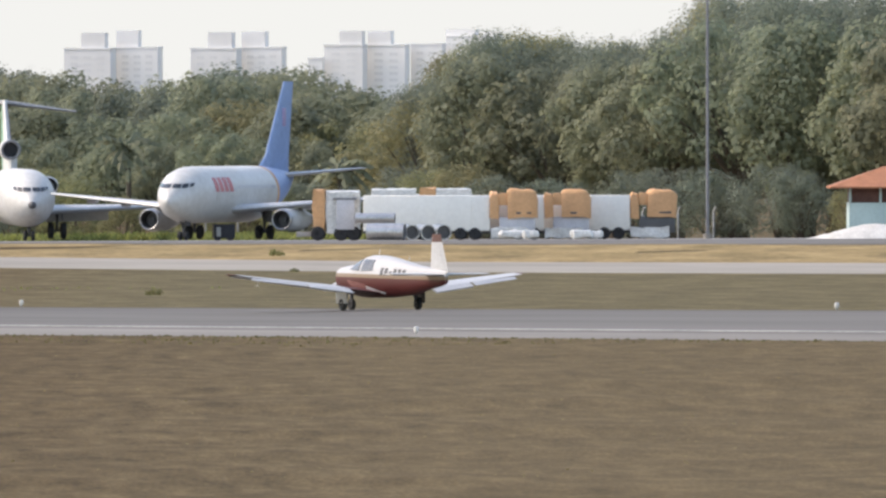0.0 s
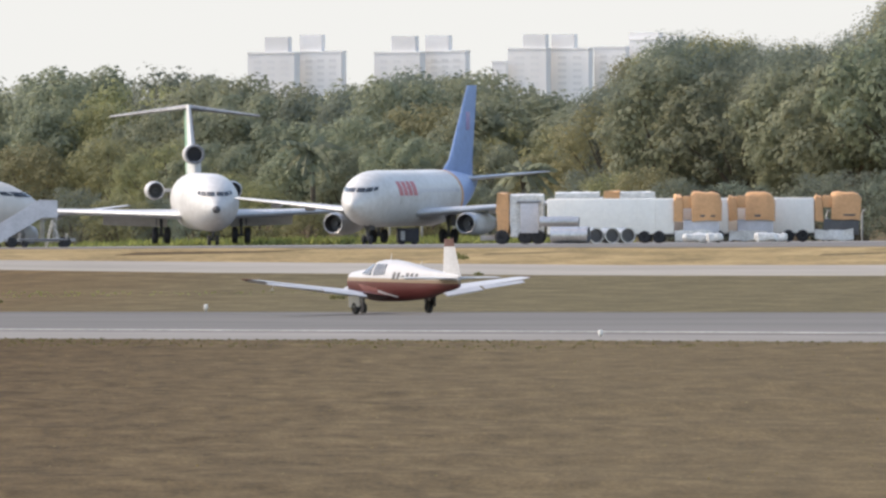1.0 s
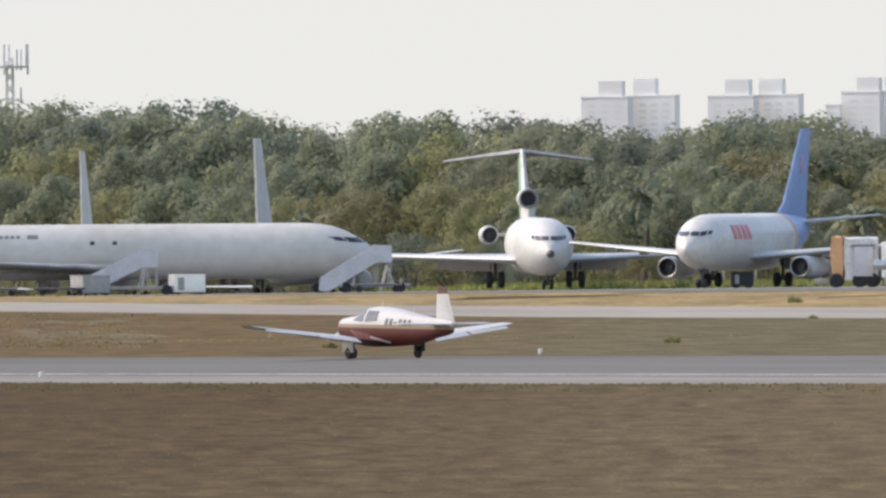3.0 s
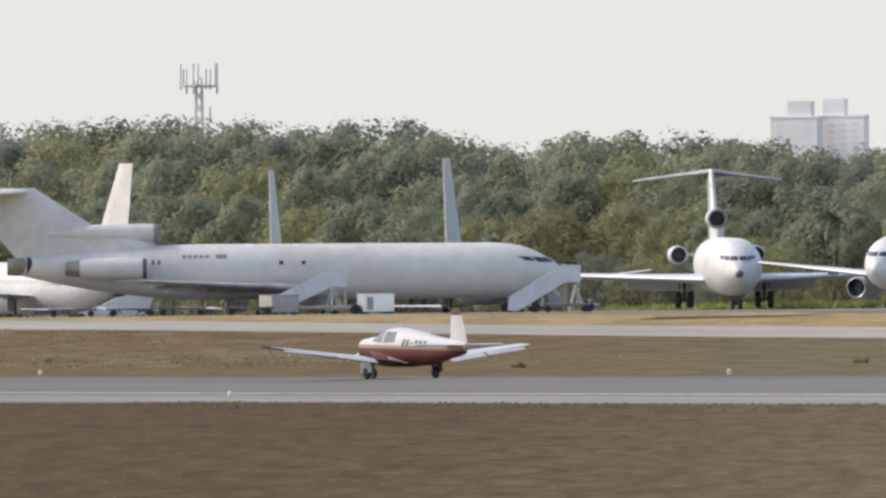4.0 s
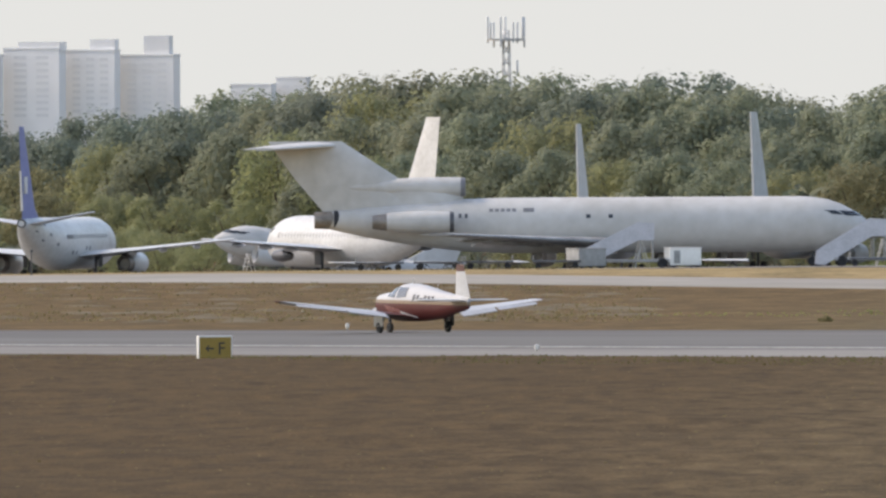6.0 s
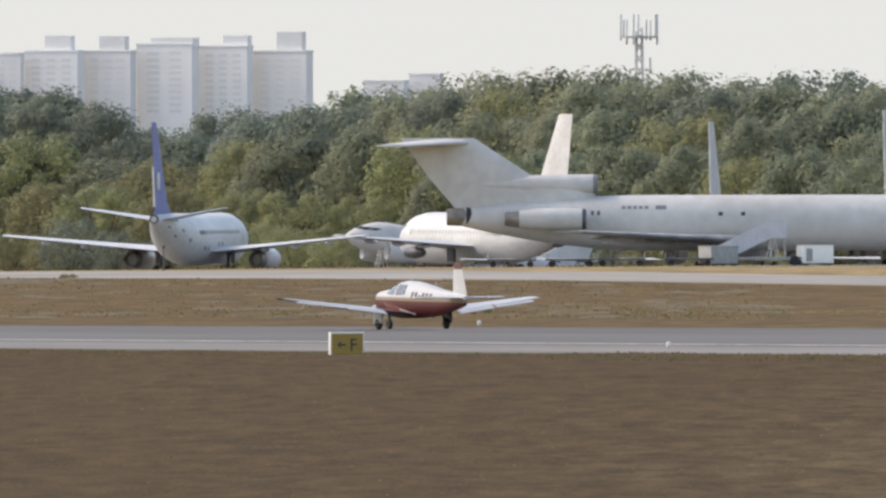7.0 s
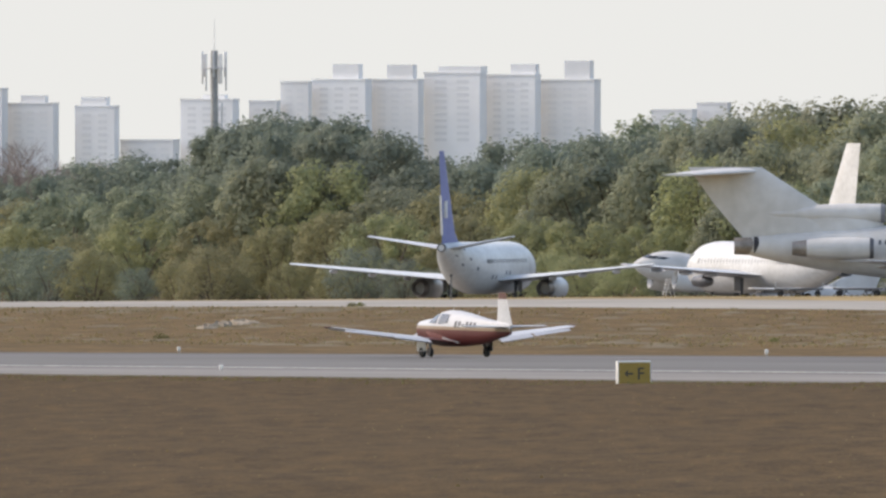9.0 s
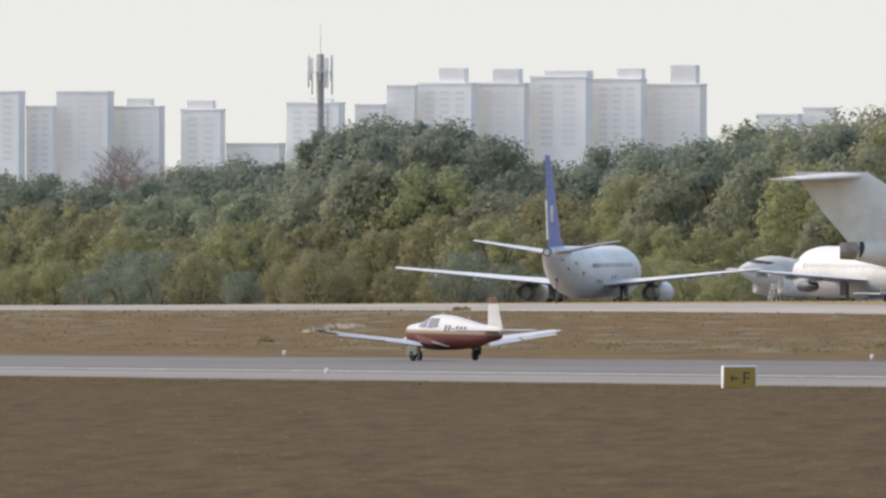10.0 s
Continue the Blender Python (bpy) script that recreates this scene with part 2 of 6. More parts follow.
M["leaf_deep"] = material("hazed_deep_green_leaves", (0.225, 0.246, 0.175), 0.7, 0, 0.3, 0.16, 0.6, color2=(0.165, 0.190, 0.150), island=0.12)
M["leaf_dry"] = material("hazed_yellowish_leaves", (0.310, 0.292, 0.140), 0.7, 0, 0.3, 0.16, 0.6, color2=(0.225, 0.225, 0.125), island=0.14)
# Distance haze is put into these pale wall and window colours.
M["facade"] = material("hazed_pale_render", (0.79, 0.775, 0.755), 0.9, 0, 0.06, 0.02)
M["facade_grey"] = material("hazed_grey_render", (0.73, 0.715, 0.695), 0.9, 0, 0.06, 0.02)
M["facade_glass"] = material("hazed_window_glass", (0.70, 0.69, 0.675), 0.6, 0, 0.1, 0.05)
M["tile"] = material("terracotta_tiles", (0.42, 0.17, 0.085), 0.85, 0, 0.2, 1.5, 0.4)
M["teal"] = material("pale_teal_render", (0.42, 0.54, 0.53), 0.85, 0, 0.1, 0.8)
M["dark_wood"] = material("dark_red_wood", (0.10, 0.045, 0.035), 0.8, 0, 0.2, 1.0)
M["sand"] = material("pale_rubble", (0.62, 0.60, 0.56), 0.95, 0, 0.2, 1.0, 0.6)
M["yellow"] = material("yellow_sign_face", (0.29, 0.185, 0.03), 0.6, 0, 0.08, 3.0)
M["black"] = material("black_paint", (0.02, 0.02, 0.02), 0.5, 0, 0.1, 3.0)
M["lamp_white"] = material("white_lamp_housing", (0.64, 0.62, 0.58), 0.5, 0, 0.08, 6.0)
M["pole_grey"] = material("dull_grey_steel", (0.20, 0.20, 0.21), 0.6, 0.2, 0.2, 1.0)
M["bush"] = material("bush_leaves", (0.21, 0.20, 0.085), 0.7, 0, 0.3, 2.0, island=0.25)
M["plane_white"] = material("aeroplane_white_paint", (0.42, 0.422, 0.43), 0.5, vary=0.08, scale=0.8, color2=(0.35, 0.35, 0.352))
# Mast colour is raised so that the paint carries the distance haze.
M["mast_paint"] = material("hazed_grey_mast_paint", (0.62, 0.605, 0.59), 0.6, 0.1, 0.1, 1.0)
M["fence"] = material("grey_fence_post", (0.34, 0.335, 0.32), 0.9, 0, 0.2, 2.0)


# ---- mesh helpers ----
def mesh_object(name, bm, mat, smooth=True, parent=None):
    bmesh.ops.recalc_face_normals(bm, faces=bm.faces[:])
    me = bpy.data.meshes.new(name)
    bm.to_mesh(me)
    bm.free()
    for m in (mat if isinstance(mat, (list, tuple)) else (mat,)):
        me.materials.append(m)
    if smooth:
        me.polygons.foreach_set("use_smooth", [True] * len(me.polygons))
        me.set_sharp_from_angle(angle=radians(35))
    ob = new(name, me)
    if parent:
        ob.parent = parent
    return ob


def part(name, bm, mat, parent, label="", smooth=True):
    ob = mesh_object(name, bm, mat, smooth, parent)
    if label:
        ob["label"] = label
    return ob


def again(name, src, parent, m):
    """One more part on the mesh of another."""
    ob = new(name, src.data)
    ob.parent = parent
    ob.matrix_basis = m
    return ob


def thing(name, label, category, group="", kind=""):
    return tagged(new(name), label, category, group, kind)


def loft(bm, rings, close=True, cap=True):
    vs = [[bm.verts.new(p) for p in r] for r in rings]
    n = len(vs[0])
    for a, b in zip(vs, vs[1:]):
        for i in range(n if close else n - 1):
            j = (i + 1) % n
            bm.faces.new((a[i], a[j], b[j], b[i]))
    if cap:
        bm.faces.new(vs[0][::-1])
        bm.faces.new(vs[-1])
    return vs


def box(bm, x0, x1, y0, y1, z0, z1, bevel=0.0, m=None):
    r = bmesh.ops.create_cube(bm, size=1)
    vs = r["verts"]
    bmesh.ops.scale(bm, vec=(x1 - x0, y1 - y0, z1 - z0), verts=vs)
    bmesh.ops.translate(bm, vec=((x0 + x1) / 2, (y0 + y1) / 2, (z0 + z1) / 2), verts=vs)
    if bevel:
        es = list({e for v in vs for e in v.link_edges})
        out = bmesh.ops.bevel(bm, geom=es, offset=bevel, segments=2, affect="EDGES", profile=0.5)
        vs = list({v for f in out["faces"] for v in f.verts} | {v for v in vs if v.is_valid})
    if m is not None:
        bmesh.ops.transform(bm, matrix=m, verts=vs)
    return vs


def rod(bm, a, b, r0, r1=None, n=8):
    a, b = Vector(a), Vector(b)
    r1 = r0 if r1 is None else r1
    q = (b - a).to_track_quat("Z", "Y").to_matrix()
    rings = [[p + q @ Vector((r * math.cos(2 * math.pi * i / n), r * math.sin(2 * math.pi * i / n), 0)) for i in range(n)] for p, r in ((a, r0), (b, r1))]
    loft(bm, rings)


def turned(bm, profile, n=20, m=None):
    """A shape turned about x: profile of (x, radius)."""
    rings = []
    for x, r in profile:
        ring = [Vector((x, r * math.cos(2 * math.pi * i / n), r * math.sin(2 * math.pi * i / n))) for i in range(n)]
        rings.append([m @ p for p in ring] if m is not None else ring)
    loft(bm, rings, cap=False)


FOIL = ((0.0, 0.0), (0.02, 0.22), (0.1, 0.42), (0.3, 0.52), (0.6, 0.36), (0.85, 0.14), (1.0, 0.015), (1.0, -0.015), (0.85, -0.10), (0.6, -0.24), (0.3, -0.38), (0.1, -0.30), (0.02, -0.16))


def surface_wing(bm, sections, upright=False):
    """Aerofoil sections: (leading-edge x, y, z, chord, thickness); x runs forward."""
    rings = []
    for x, y, z, c, th in sections:
        rings.append([(x - c * f, y + (th * k if upright else 0), z + (0 if upright else th * k)) for f, k in FOIL])
    loft(bm, rings)


# ---- ground: one sheet to the horizon, and the paved strips on it ----
def strip(name, mat, v0, v1, u0, u1, lift, label, category, step=40.0):
    bm = bmesh.new()
    us = list(np.arange(u0, u1 + 0.1, step))
    vs = [v0] + [v for v, _ in LINES if v0 < v < v1] + [v1]
    rows = []
    for u in us:
        top = [(*xy(u, v), ground_uv(u, v) + lift) for v in vs]
        low = [(*xy(u, v), ground_uv(u, v) - 0.3) for v in (v1, v0)]
        rows.append(top + low)
    loft(bm, rows)
    return tagged(mesh_object(name, bm, mat, False), label, category, kind="structure")


def ground_sheet():
    us = [-6000, -2000, -500, 0, 300] + list(range(340, 1500, 40)) + [1500, 2500, 7000]
    vs = [-6000, -1500, -300, 0, 120, 200, 243.5, 266.7, 290, 340, 385, 430, 455, 480, 512, 560, 620, 700, 900, 2000, 7000]
    bm = bmesh.new()
    grid = [[bm.verts.new((*xy(u, v), ground_uv(u, v))) for v in vs] for u in us]
    for a, b in zip(grid, grid[1:]):
        for i in range(len(vs) - 1):
            bm.faces.new((a[i], a[i + 1], b[i + 1], b[i]))
    return tagged(mesh_object("ground", bm, M["grass"], False), "flat airfield ground of dry brown grass", "ground", kind="structure")


ground_sheet()


def near_field():
    """The uneven dry grass before the runway."""
    xs, ys = np.arange(-62.0, 30.1, 0.4), np.arange(140.0, 590.0, 1.3)
    verts, faces, ids = [], [], {}
    for i, x in enumerate(xs):
        for j, y in enumerate(ys):
            u, v = uv(x, y)
            v -= verge(u)
            if v < 231.4:
                ids[i, j] = len(verts)
                verts.append((x, y, ground_z(x, y) + (relief(x, y) if v < 229.3 else -0.15)))
    for i, j in ids:
        q = [ids.get(k) for k in ((i, j), (i + 1, j), (i + 1, j + 1), (i, j + 1))]
        if None not in q:
            faces.append(q)
    me = bpy.data.meshes.new("near_field")
    me.from_pydata(verts, [], faces)
    me.polygons.foreach_set("use_smooth", [True] * len(me.polygons))
    me.materials.append(M["grass"])
    tagged(new("near_field", me), "uneven field of dry brown grass before the runway", "grass", kind="structure")


near_field()
strip("runway", M["runway"], 229.2, 290.6, 100, 1500, 0.05, "worn grey asphalt runway", "runway")
strip("runway_shoulder", M["shoulder"], 229.4, 244.6, 100, 1500, 0.065, "pale worn shoulder of the runway", "runway")
strip("runway_far_side", M["old_asphalt"], 279.0, 290.5, 100, 1500, 0.058, "darker old asphalt along the far side of the runway", "runway")
strip("runway_edge_line", M["line"], 246.8, 247.4, 100, 1500, 0.07, "worn white edge line painted on the runway", "marking")
strip("taxiway", M["taxiway"], 430, 455, 300, 1500, 0.06, "pale concrete parallel taxiway", "taxiway")
strip("field_strip", M["warm_grass"], 291.0, 429.6, 300, 1500, 0.05, "warm brown dry grass between runway and taxiway", "grass")
strip("dry_verge", M["straw"], 455.2, 513.8, 500, 1500, 0.05, "strip of pale straw-yellow dry grass", "grass")
strip("apron_edge", M["runway"], 496.0, 513.9, 780, 1040, 0.064, "dull grey paved strip along the apron edge", "pavement")
strip("apron", M["apron"], 514, 600, 780, 1500, 0.05, "grey apron paving under the parked aircraft", "apron")


# ---- airliners ----
NOSE = ((0.0, -0.45, 0.03), (0.12, -0.44, 0.13), (0.4, -0.41, 0.27), (0.9, -0.34, 0.44), (1.6, -0.25, 0.62), (2.4, -0.15, 0.79), (3.4, -0.06, 0.92), (4.6, -0.01, 0.985), (5.6, 0.0, 1.0))


class Body:
    """A fuselage: sections along its length, from which skin, windows and marks are made."""

    def __init__(self, length, zc, hw, hh, tail_len, tail_rise, end=0.16, nose=NOSE):
        k = hh / 2.0
        self.st = [(s * k, zc + dz * k, hw * r, hh * r) for s, dz, r in nose]
        for f in (0.0, 0.25, 0.45, 0.62, 0.78, 0.9, 1.0):
            r = 1 - (1 - end) * f ** 1.75
            self.st.append((length - tail_len * (1 - f), zc + tail_rise * f ** 1.6, hw * r, hh * r))
        self.length = length

    def at(self, s, deg, off=0.0):
        a = np.array(self.st)
        z, w, h = (float(np.interp(s, a[:, 0], a[:, i])) for i in (1, 2, 3))
        c, n = math.cos(radians(deg)), math.sin(radians(deg))
        return Vector((-s, (w + off) * c, z + (h + off) * n))

    def skin(self, bm, n=36):
        ss = [s for s, *_ in self.st]
        a, b = self.st[8][0], self.st[9][0]
        ss = ss[:9] + [a + (b - a) * k / 6 for k in range(1, 6)] + ss[9:]
        loft(bm, [[self.at(s, 360 * i / n) for i in range(n)] for s in ss])

    def patch(self, bm, s0, s1, a0, a1, off=0.02, ns=4, na=4, skew=0.0):
        """A thin plate that follows the skin between two stations and two angles."""
        g = []
        for o in (off, -0.04):
            g.append([[bm.verts.new(self.at(s0 + (s1 - s0) * i / ns + skew * j / na, a0 + (a1 - a0) * j / na, o)) for j in range(na + 1)] for i in range(ns + 1)])
        for i in range(ns):
            for j in range(na):
                for k in (0, 1):
                    bm.faces.new((g[k][i][j], g[k][i + 1][j], g[k][i + 1][j + 1], g[k][i][j + 1]))
        rim = [(i, 0) for i in range(ns + 1)] + [(ns, j) for j in range(1, na + 1)] + [(i, na) for i in range(ns - 1, -1, -1)] + [(0, j) for j in range(na - 1, 0, -1)]
        for p, q in zip(rim, rim[1:] + rim[:1]):
            bm.faces.new((g[0][p[0]][p[1]], g[0][q[0]][q[1]], g[1][q[0]][q[1]], g[1][p[0]][p[1]]))


def wheel_mesh(bm, r, w, m):
    prof = [(-w * 0.28, 0.001), (-w * 0.3, r * 0.3), (-w / 2, r * 0.35), (-w / 2, r * 0.82), (-w * 0.3, r), (w * 0.3, r), (w / 2, r * 0.82), (w / 2, r * 0.35), (w * 0.3, r * 0.3), (w * 0.28, 0.001)]
    turned(bm, prof, 18, m @ Matrix.Rotation(radians(90), 4, "Z"))


def gear(ob, name, x, y, top, r, w, gap, doors=True):
    bm = bmesh.new()
    rod(bm, (x, y, top), (x, y, r), 0.13, 0.10, 10)
    rod(bm, (x, y - gap, r), (x, y + gap, r), 0.07, n=8)
    rod(bm, (x + 0.9, y, top), (x, y, r + 0.5), 0.05, n=6)
    if doors:
        box(bm, x - 0.6, x + 0.6, y - 0.03 + (0.35 if y >= 0 else -0.35), y + 0.03 + (0.35 if y >= 0 else -0.35), r + 0.7, top + 0.1)
    g = part(name, bm, M["dark_metal"], ob, "dark airliner landing gear leg")
    first = None
    for sy in (-1, 1):
        if first is None:
            bm = bmesh.new()
            wheel_mesh(bm, r, w, Matrix.Identity(4))
            first = part("wheel", bm, M["rubber"], g, "black rubber tyre")
            first.matrix_basis = pose(x, y + sy * gap, r)
        else:
            again("wheel", first, g, pose(x, y + sy * gap, r))


def nacelle(ob, x0, y, z, r, length, mat, dark_tail=True, lip=None):
    """An engine pod from intake x0 backwards, with lip, duct, fan and exhaust."""
    bm = bmesh.new()
    m = Matrix.Translation((x0, y, z))
    turned(bm, [(0.0, r * 0.84), (0.02, r * 0.92), (-length * 0.05, r * 1.0), (-length * 0.3, r * 1.08), (-length * 0.6, r * 1.02), (-length * 0.82, r * 0.86)], 24, m)
    pod = part("engine_nacelle", bm, mat, ob)
    bm = bmesh.new()
    turned(bm, [(0.0, r * 0.835), (0.025, r * 0.88), (0.0, r * 0.935), (-0.10, r * 0.985), (-0.28, r * 1.035), (-0.30, r * 0.96)], 24, m)
    part("intake_lip", bm, lip or M["metal"], pod, "worn metal intake lip")
    # fan face and duct wall, in dark colour for the intake's shade
    bm = bmesh.new()
    turned(bm, [(-length * 0.12, 0.001), (-length * 0.12, r * 0.22), (-length * 0.17, r * 0.25), (-length * 0.17, r * 0.72), (-length * 0.06, r * 0.78), (-0.02, r * 0.83)], 20, m)
    part("fan", bm, M["dark_metal"], pod, "dark fan face")
    bm = bmesh.new()
    turned(bm, [(-length * 0.80, r * 0.84), (-length * 0.9, r * 0.76), (-length, r * 0.64), (-length * 0.99, r * 0.58), (-length * 0.85, r * 0.5), (-length * 0.85, 0.001)], 20, m)
    part("exhaust", bm, M["exhaust"] if dark_tail else M["metal"], pod, "heat-stained exhaust nozzle")
    return pod


def cockpit(ob, b, zc, k=1.0, label="dark cockpit window"):
    """Three flat panes a side round the nose, at one height above the axis."""
    def station(y, z):
        lo, hi = 0.0, b.st[8][0]
        a = np.array(b.st)
        for _ in range(30):
            s = (lo + hi) / 2
            c, w, h = (float(np.interp(s, a[:, 0], a[:, i])) for i in (1, 2, 3))
            if (y / w) ** 2 + ((z - c) / h) ** 2 > 1:
                lo = s
            else:
                hi = s
        return hi

    for y0, y1, za, zb, zd, ze in ((0.07, 0.70, 0.60, 0.94, 0.58, 0.93), (0.78, 1.16, 0.57, 0.93, 0.62, 0.98), (1.24, 1.47, 0.66, 0.99, 0.74, 1.0)):
        for sd in (1, -1):
            bm = bmesh.new()
            g = []
            for o in (0.04, -0.05):
                rows = []
                for p in range(4):
                    y = (y0 + (y1 - y0) * p / 3) * k
                    lo, hi = za + (zd - za) * p / 3, zb + (ze - zb) * p / 3
                    col = []
                    for q in range(4):
                        z = zc + (lo + (hi - lo) * q / 3) * k
                        col.append(bm.verts.new((-station(y, z) + o, sd * (y + o * 0.5), z + o * 0.4)))
                    rows.append(col)
                for p in range(3):
                    for q in range(3):
                        bm.faces.new((rows[p][q], rows[p + 1][q], rows[p + 1][q + 1], rows[p][q + 1]))
                g.append([rows[p][0] for p in range(4)] + [rows[3][q] for q in (1, 2, 3)] + [rows[p][3] for p in (2, 1, 0)] + [rows[0][q] for q in (2, 1)])
            for p in range(len(g[0])):
                q = (p + 1) % len(g[0])
                bm.faces.new((g[0][p], g[0][q], g[1][q], g[1][p]))
            part("cockpit_window", bm, M["glass"], ob, label, False)


def airliner(label, spec, m, name="airliner", group="parked airliners"):
    ob = thing(name, label, "airliner", group)
    ob.matrix_basis = m
    b = Body(spec["length"], spec["zc"], spec["hw"], spec["hh"], spec["tail_len"], spec["tail_rise"], spec.get("end", 0.16), spec.get("nose", NOSE))
    paint = spec.get("paint", M["white"])
    bm = bmesh.new()
    b.skin(bm)
    part("fuselage", bm, paint, ob)
    # nose: radome tip, cockpit panes
    if spec["panes"]:
        cockpit(ob, b, spec["zc"], spec["panes"])
    # wings
    wx, wz, wc, tx, semi, tc, tz = spec["wing"]
    for side in (1, -1):
        bm = bmesh.new()
        surface_wing(bm, [(-wx, side * 0.6, wz, wc, 0.13 * wc * 0.9), (-wx - (tx - wx) * 0.33, side * semi * 0.34, wz + (tz - wz) * 0.3, wc * 0.66, wc * 0.075), (-tx, side * semi, tz, tc, tc * 0.11)])
        w = part("wing", bm, spec.get("wing_paint", M["grey"]), ob)
        for f in spec.get("fairings", ()):
            bm = bmesh.new()
            x = -wx - (tx - wx) * f - wc * (1 - f) * 0.55 - tc * f * 0.5
            z = wz + (tz - wz) * f - 0.28
            turned(bm, [(1.1, 0.02), (0.6, 0.14), (-0.4, 0.19), (-1.2, 0.12), (-1.7, 0.02)], 10, Matrix.Translation((x, side * semi * f, z)))
            part("flap_fairing", bm, spec.get("wing_paint", M["grey"]), w)
        if spec.get("flaps"):
            f0, f1, drop = spec["flaps"]
            bm = bmesh.new()
            ring = []
            for f in (f0, f1):
                x = -wx - (tx - wx) * f - (wc + (tc - wc) * min(1, f * 1.3)) * 0.95
                z = wz + (tz - wz) * f - 0.05
                ring.append([(x + 0.1, side * semi * f, z), (x + 0.1, side * semi * f, z - 0.16), (x - 0.75, side * semi * f, z - drop - 0.05), (x - 0.8, side * semi * f, z - drop + 0.03)])
            loft(bm, ring)
            part("flap", bm, spec.get("flap_paint", M["grey"]), w, "lowered wing flap")
    # fin
    bm = bmesh.new()
    surface_wing(bm, spec["fin"], True)
    part("fin", bm, spec.get("fin_paint", paint), ob, spec.get("fin_label", ""))
    sx, sz, sc, tsx, ssemi, stc, tsz = spec["stab"]
    for side in (1, -1):
        bm = bmesh.new()
        surface_wing(bm, [(-sx, side * 0.1, sz, sc, sc * 0.11), (-tsx, side * ssemi, tsz, stc, stc * 0.1)])
        part("tailplane", bm, spec.get("stab_paint", M["grey"]), ob)
    # engines
    for x, y, z, r, ln in spec["pods"]:
        pod = nacelle(ob, x, y, z, r, ln, spec.get("pod_paint", paint), spec.get("dark_tail", True), spec.get("lip"))
        bm = bmesh.new()
        if spec["kind"] == "tri":
            box(bm, x - ln * 0.7, x - ln * 0.25, min(y, math.copysign(1.4, y)) if y > 0 else y, y if y > 0 else math.copysign(1.4, y), z - 0.12, z + 0.12, 0.04)
        else:
            box(bm, x - ln * 0.85, x - ln * 0.3, y - 0.12, y + 0.12, z + r * 0.6, max(z + r * 0.6 + 0.2, spec["wing"][1] + 0.15), 0.04)
        part("pylon", bm, paint, pod)
    for g in spec["gear"]:
        gear(ob, *g)
    return ob, b


def cabin_windows(ob, b, s0, s1, step, deg, mat, half=4.5, wide=0.26):
    first = None
    n = int((s1 - s0) / step)
    for k in range(n):
        if first is None:
            bm = bmesh.new()
            b.patch(bm, s0, s0 + wide, deg - half, deg + half, 0.012, 2, 2)
            first = part("cabin_window", bm, mat, ob)
        else:
            again("cabin_window", first, ob, Matrix.Translation((-k * step, 0, 0)))


def twin(fin_paint, fin_label, **more):
    """A short twin-jet with slim pods tight under the wing."""
    s = dict(kind="twin", length=29.0, zc=3.2, hw=1.88, hh=2.0, tail_len=10.5, tail_rise=1.15, panes=1.0,
             wing=(9.6, 2.35, 6.8, 17.4, 14.2, 1.6, 3.9), fin=[(-20.6, 0, 4.7, 8.2, 0.3), (-23.2, 0, 5.9, 5.6, 0.5), (-27.6, 0, 11.2, 2.3, 0.22)],
             stab=(24.6, 4.45, 3.7, 28.4, 5.6, 1.4, 5.0), pods=[(-11.2, 4.9, 1.6, 0.76, 6.2), (-11.2, -4.9, 1.6, 0.76, 6.2)],
             gear=[("nose_gear", -3.7, 0, 1.6, 0.32, 0.22, 0.24), ("main_gear", -14.6, 2.6, 2.2, 0.52, 0.38, 0.42), ("main_gear", -14.6, -2.6, 2.2, 0.52, 0.38, 0.42)],
             fairings=(0.4, 0.58, 0.78), fin_paint=fin_paint, fin_label=fin_label)
    s.update(more)
    return s


def trijet(**more):
    """A three-engined T-tail airliner."""
    s = dict(kind="tri", length=41.0, zc=3.0, hw=1.88, hh=2.05, tail_len=13.5, tail_rise=0.9, panes=1.0, end=0.28,
             wing=(16.2, 2.0, 7.6, 28.2, 16.2, 2.3, 2.5), fin=[(-33.2, 0, 4.6, 8.0, 0.75), (-34.8, 0, 6.4, 7.2, 0.7), (-39.3, 0, 9.95, 4.0, 0.42)],
             stab=(39.6, 9.72, 4.2, 43.4, 5.45, 1.9, 9.08), pods=[(-30.6, 2.8, 3.75, 0.64, 6.6), (-30.6, -2.8, 3.75, 0.64, 6.6)],
             gear=[("nose_gear", -4.6, 0, 1.5, 0.36, 0.25, 0.28), ("main_gear", -21.4, 2.86, 2.0, 0.6, 0.42, 0.45), ("main_gear", -21.4, -2.86, 2.0, 0.6, 0.42, 0.45)],
             wing_paint=M["grey"])
    s.update(more)
    return s


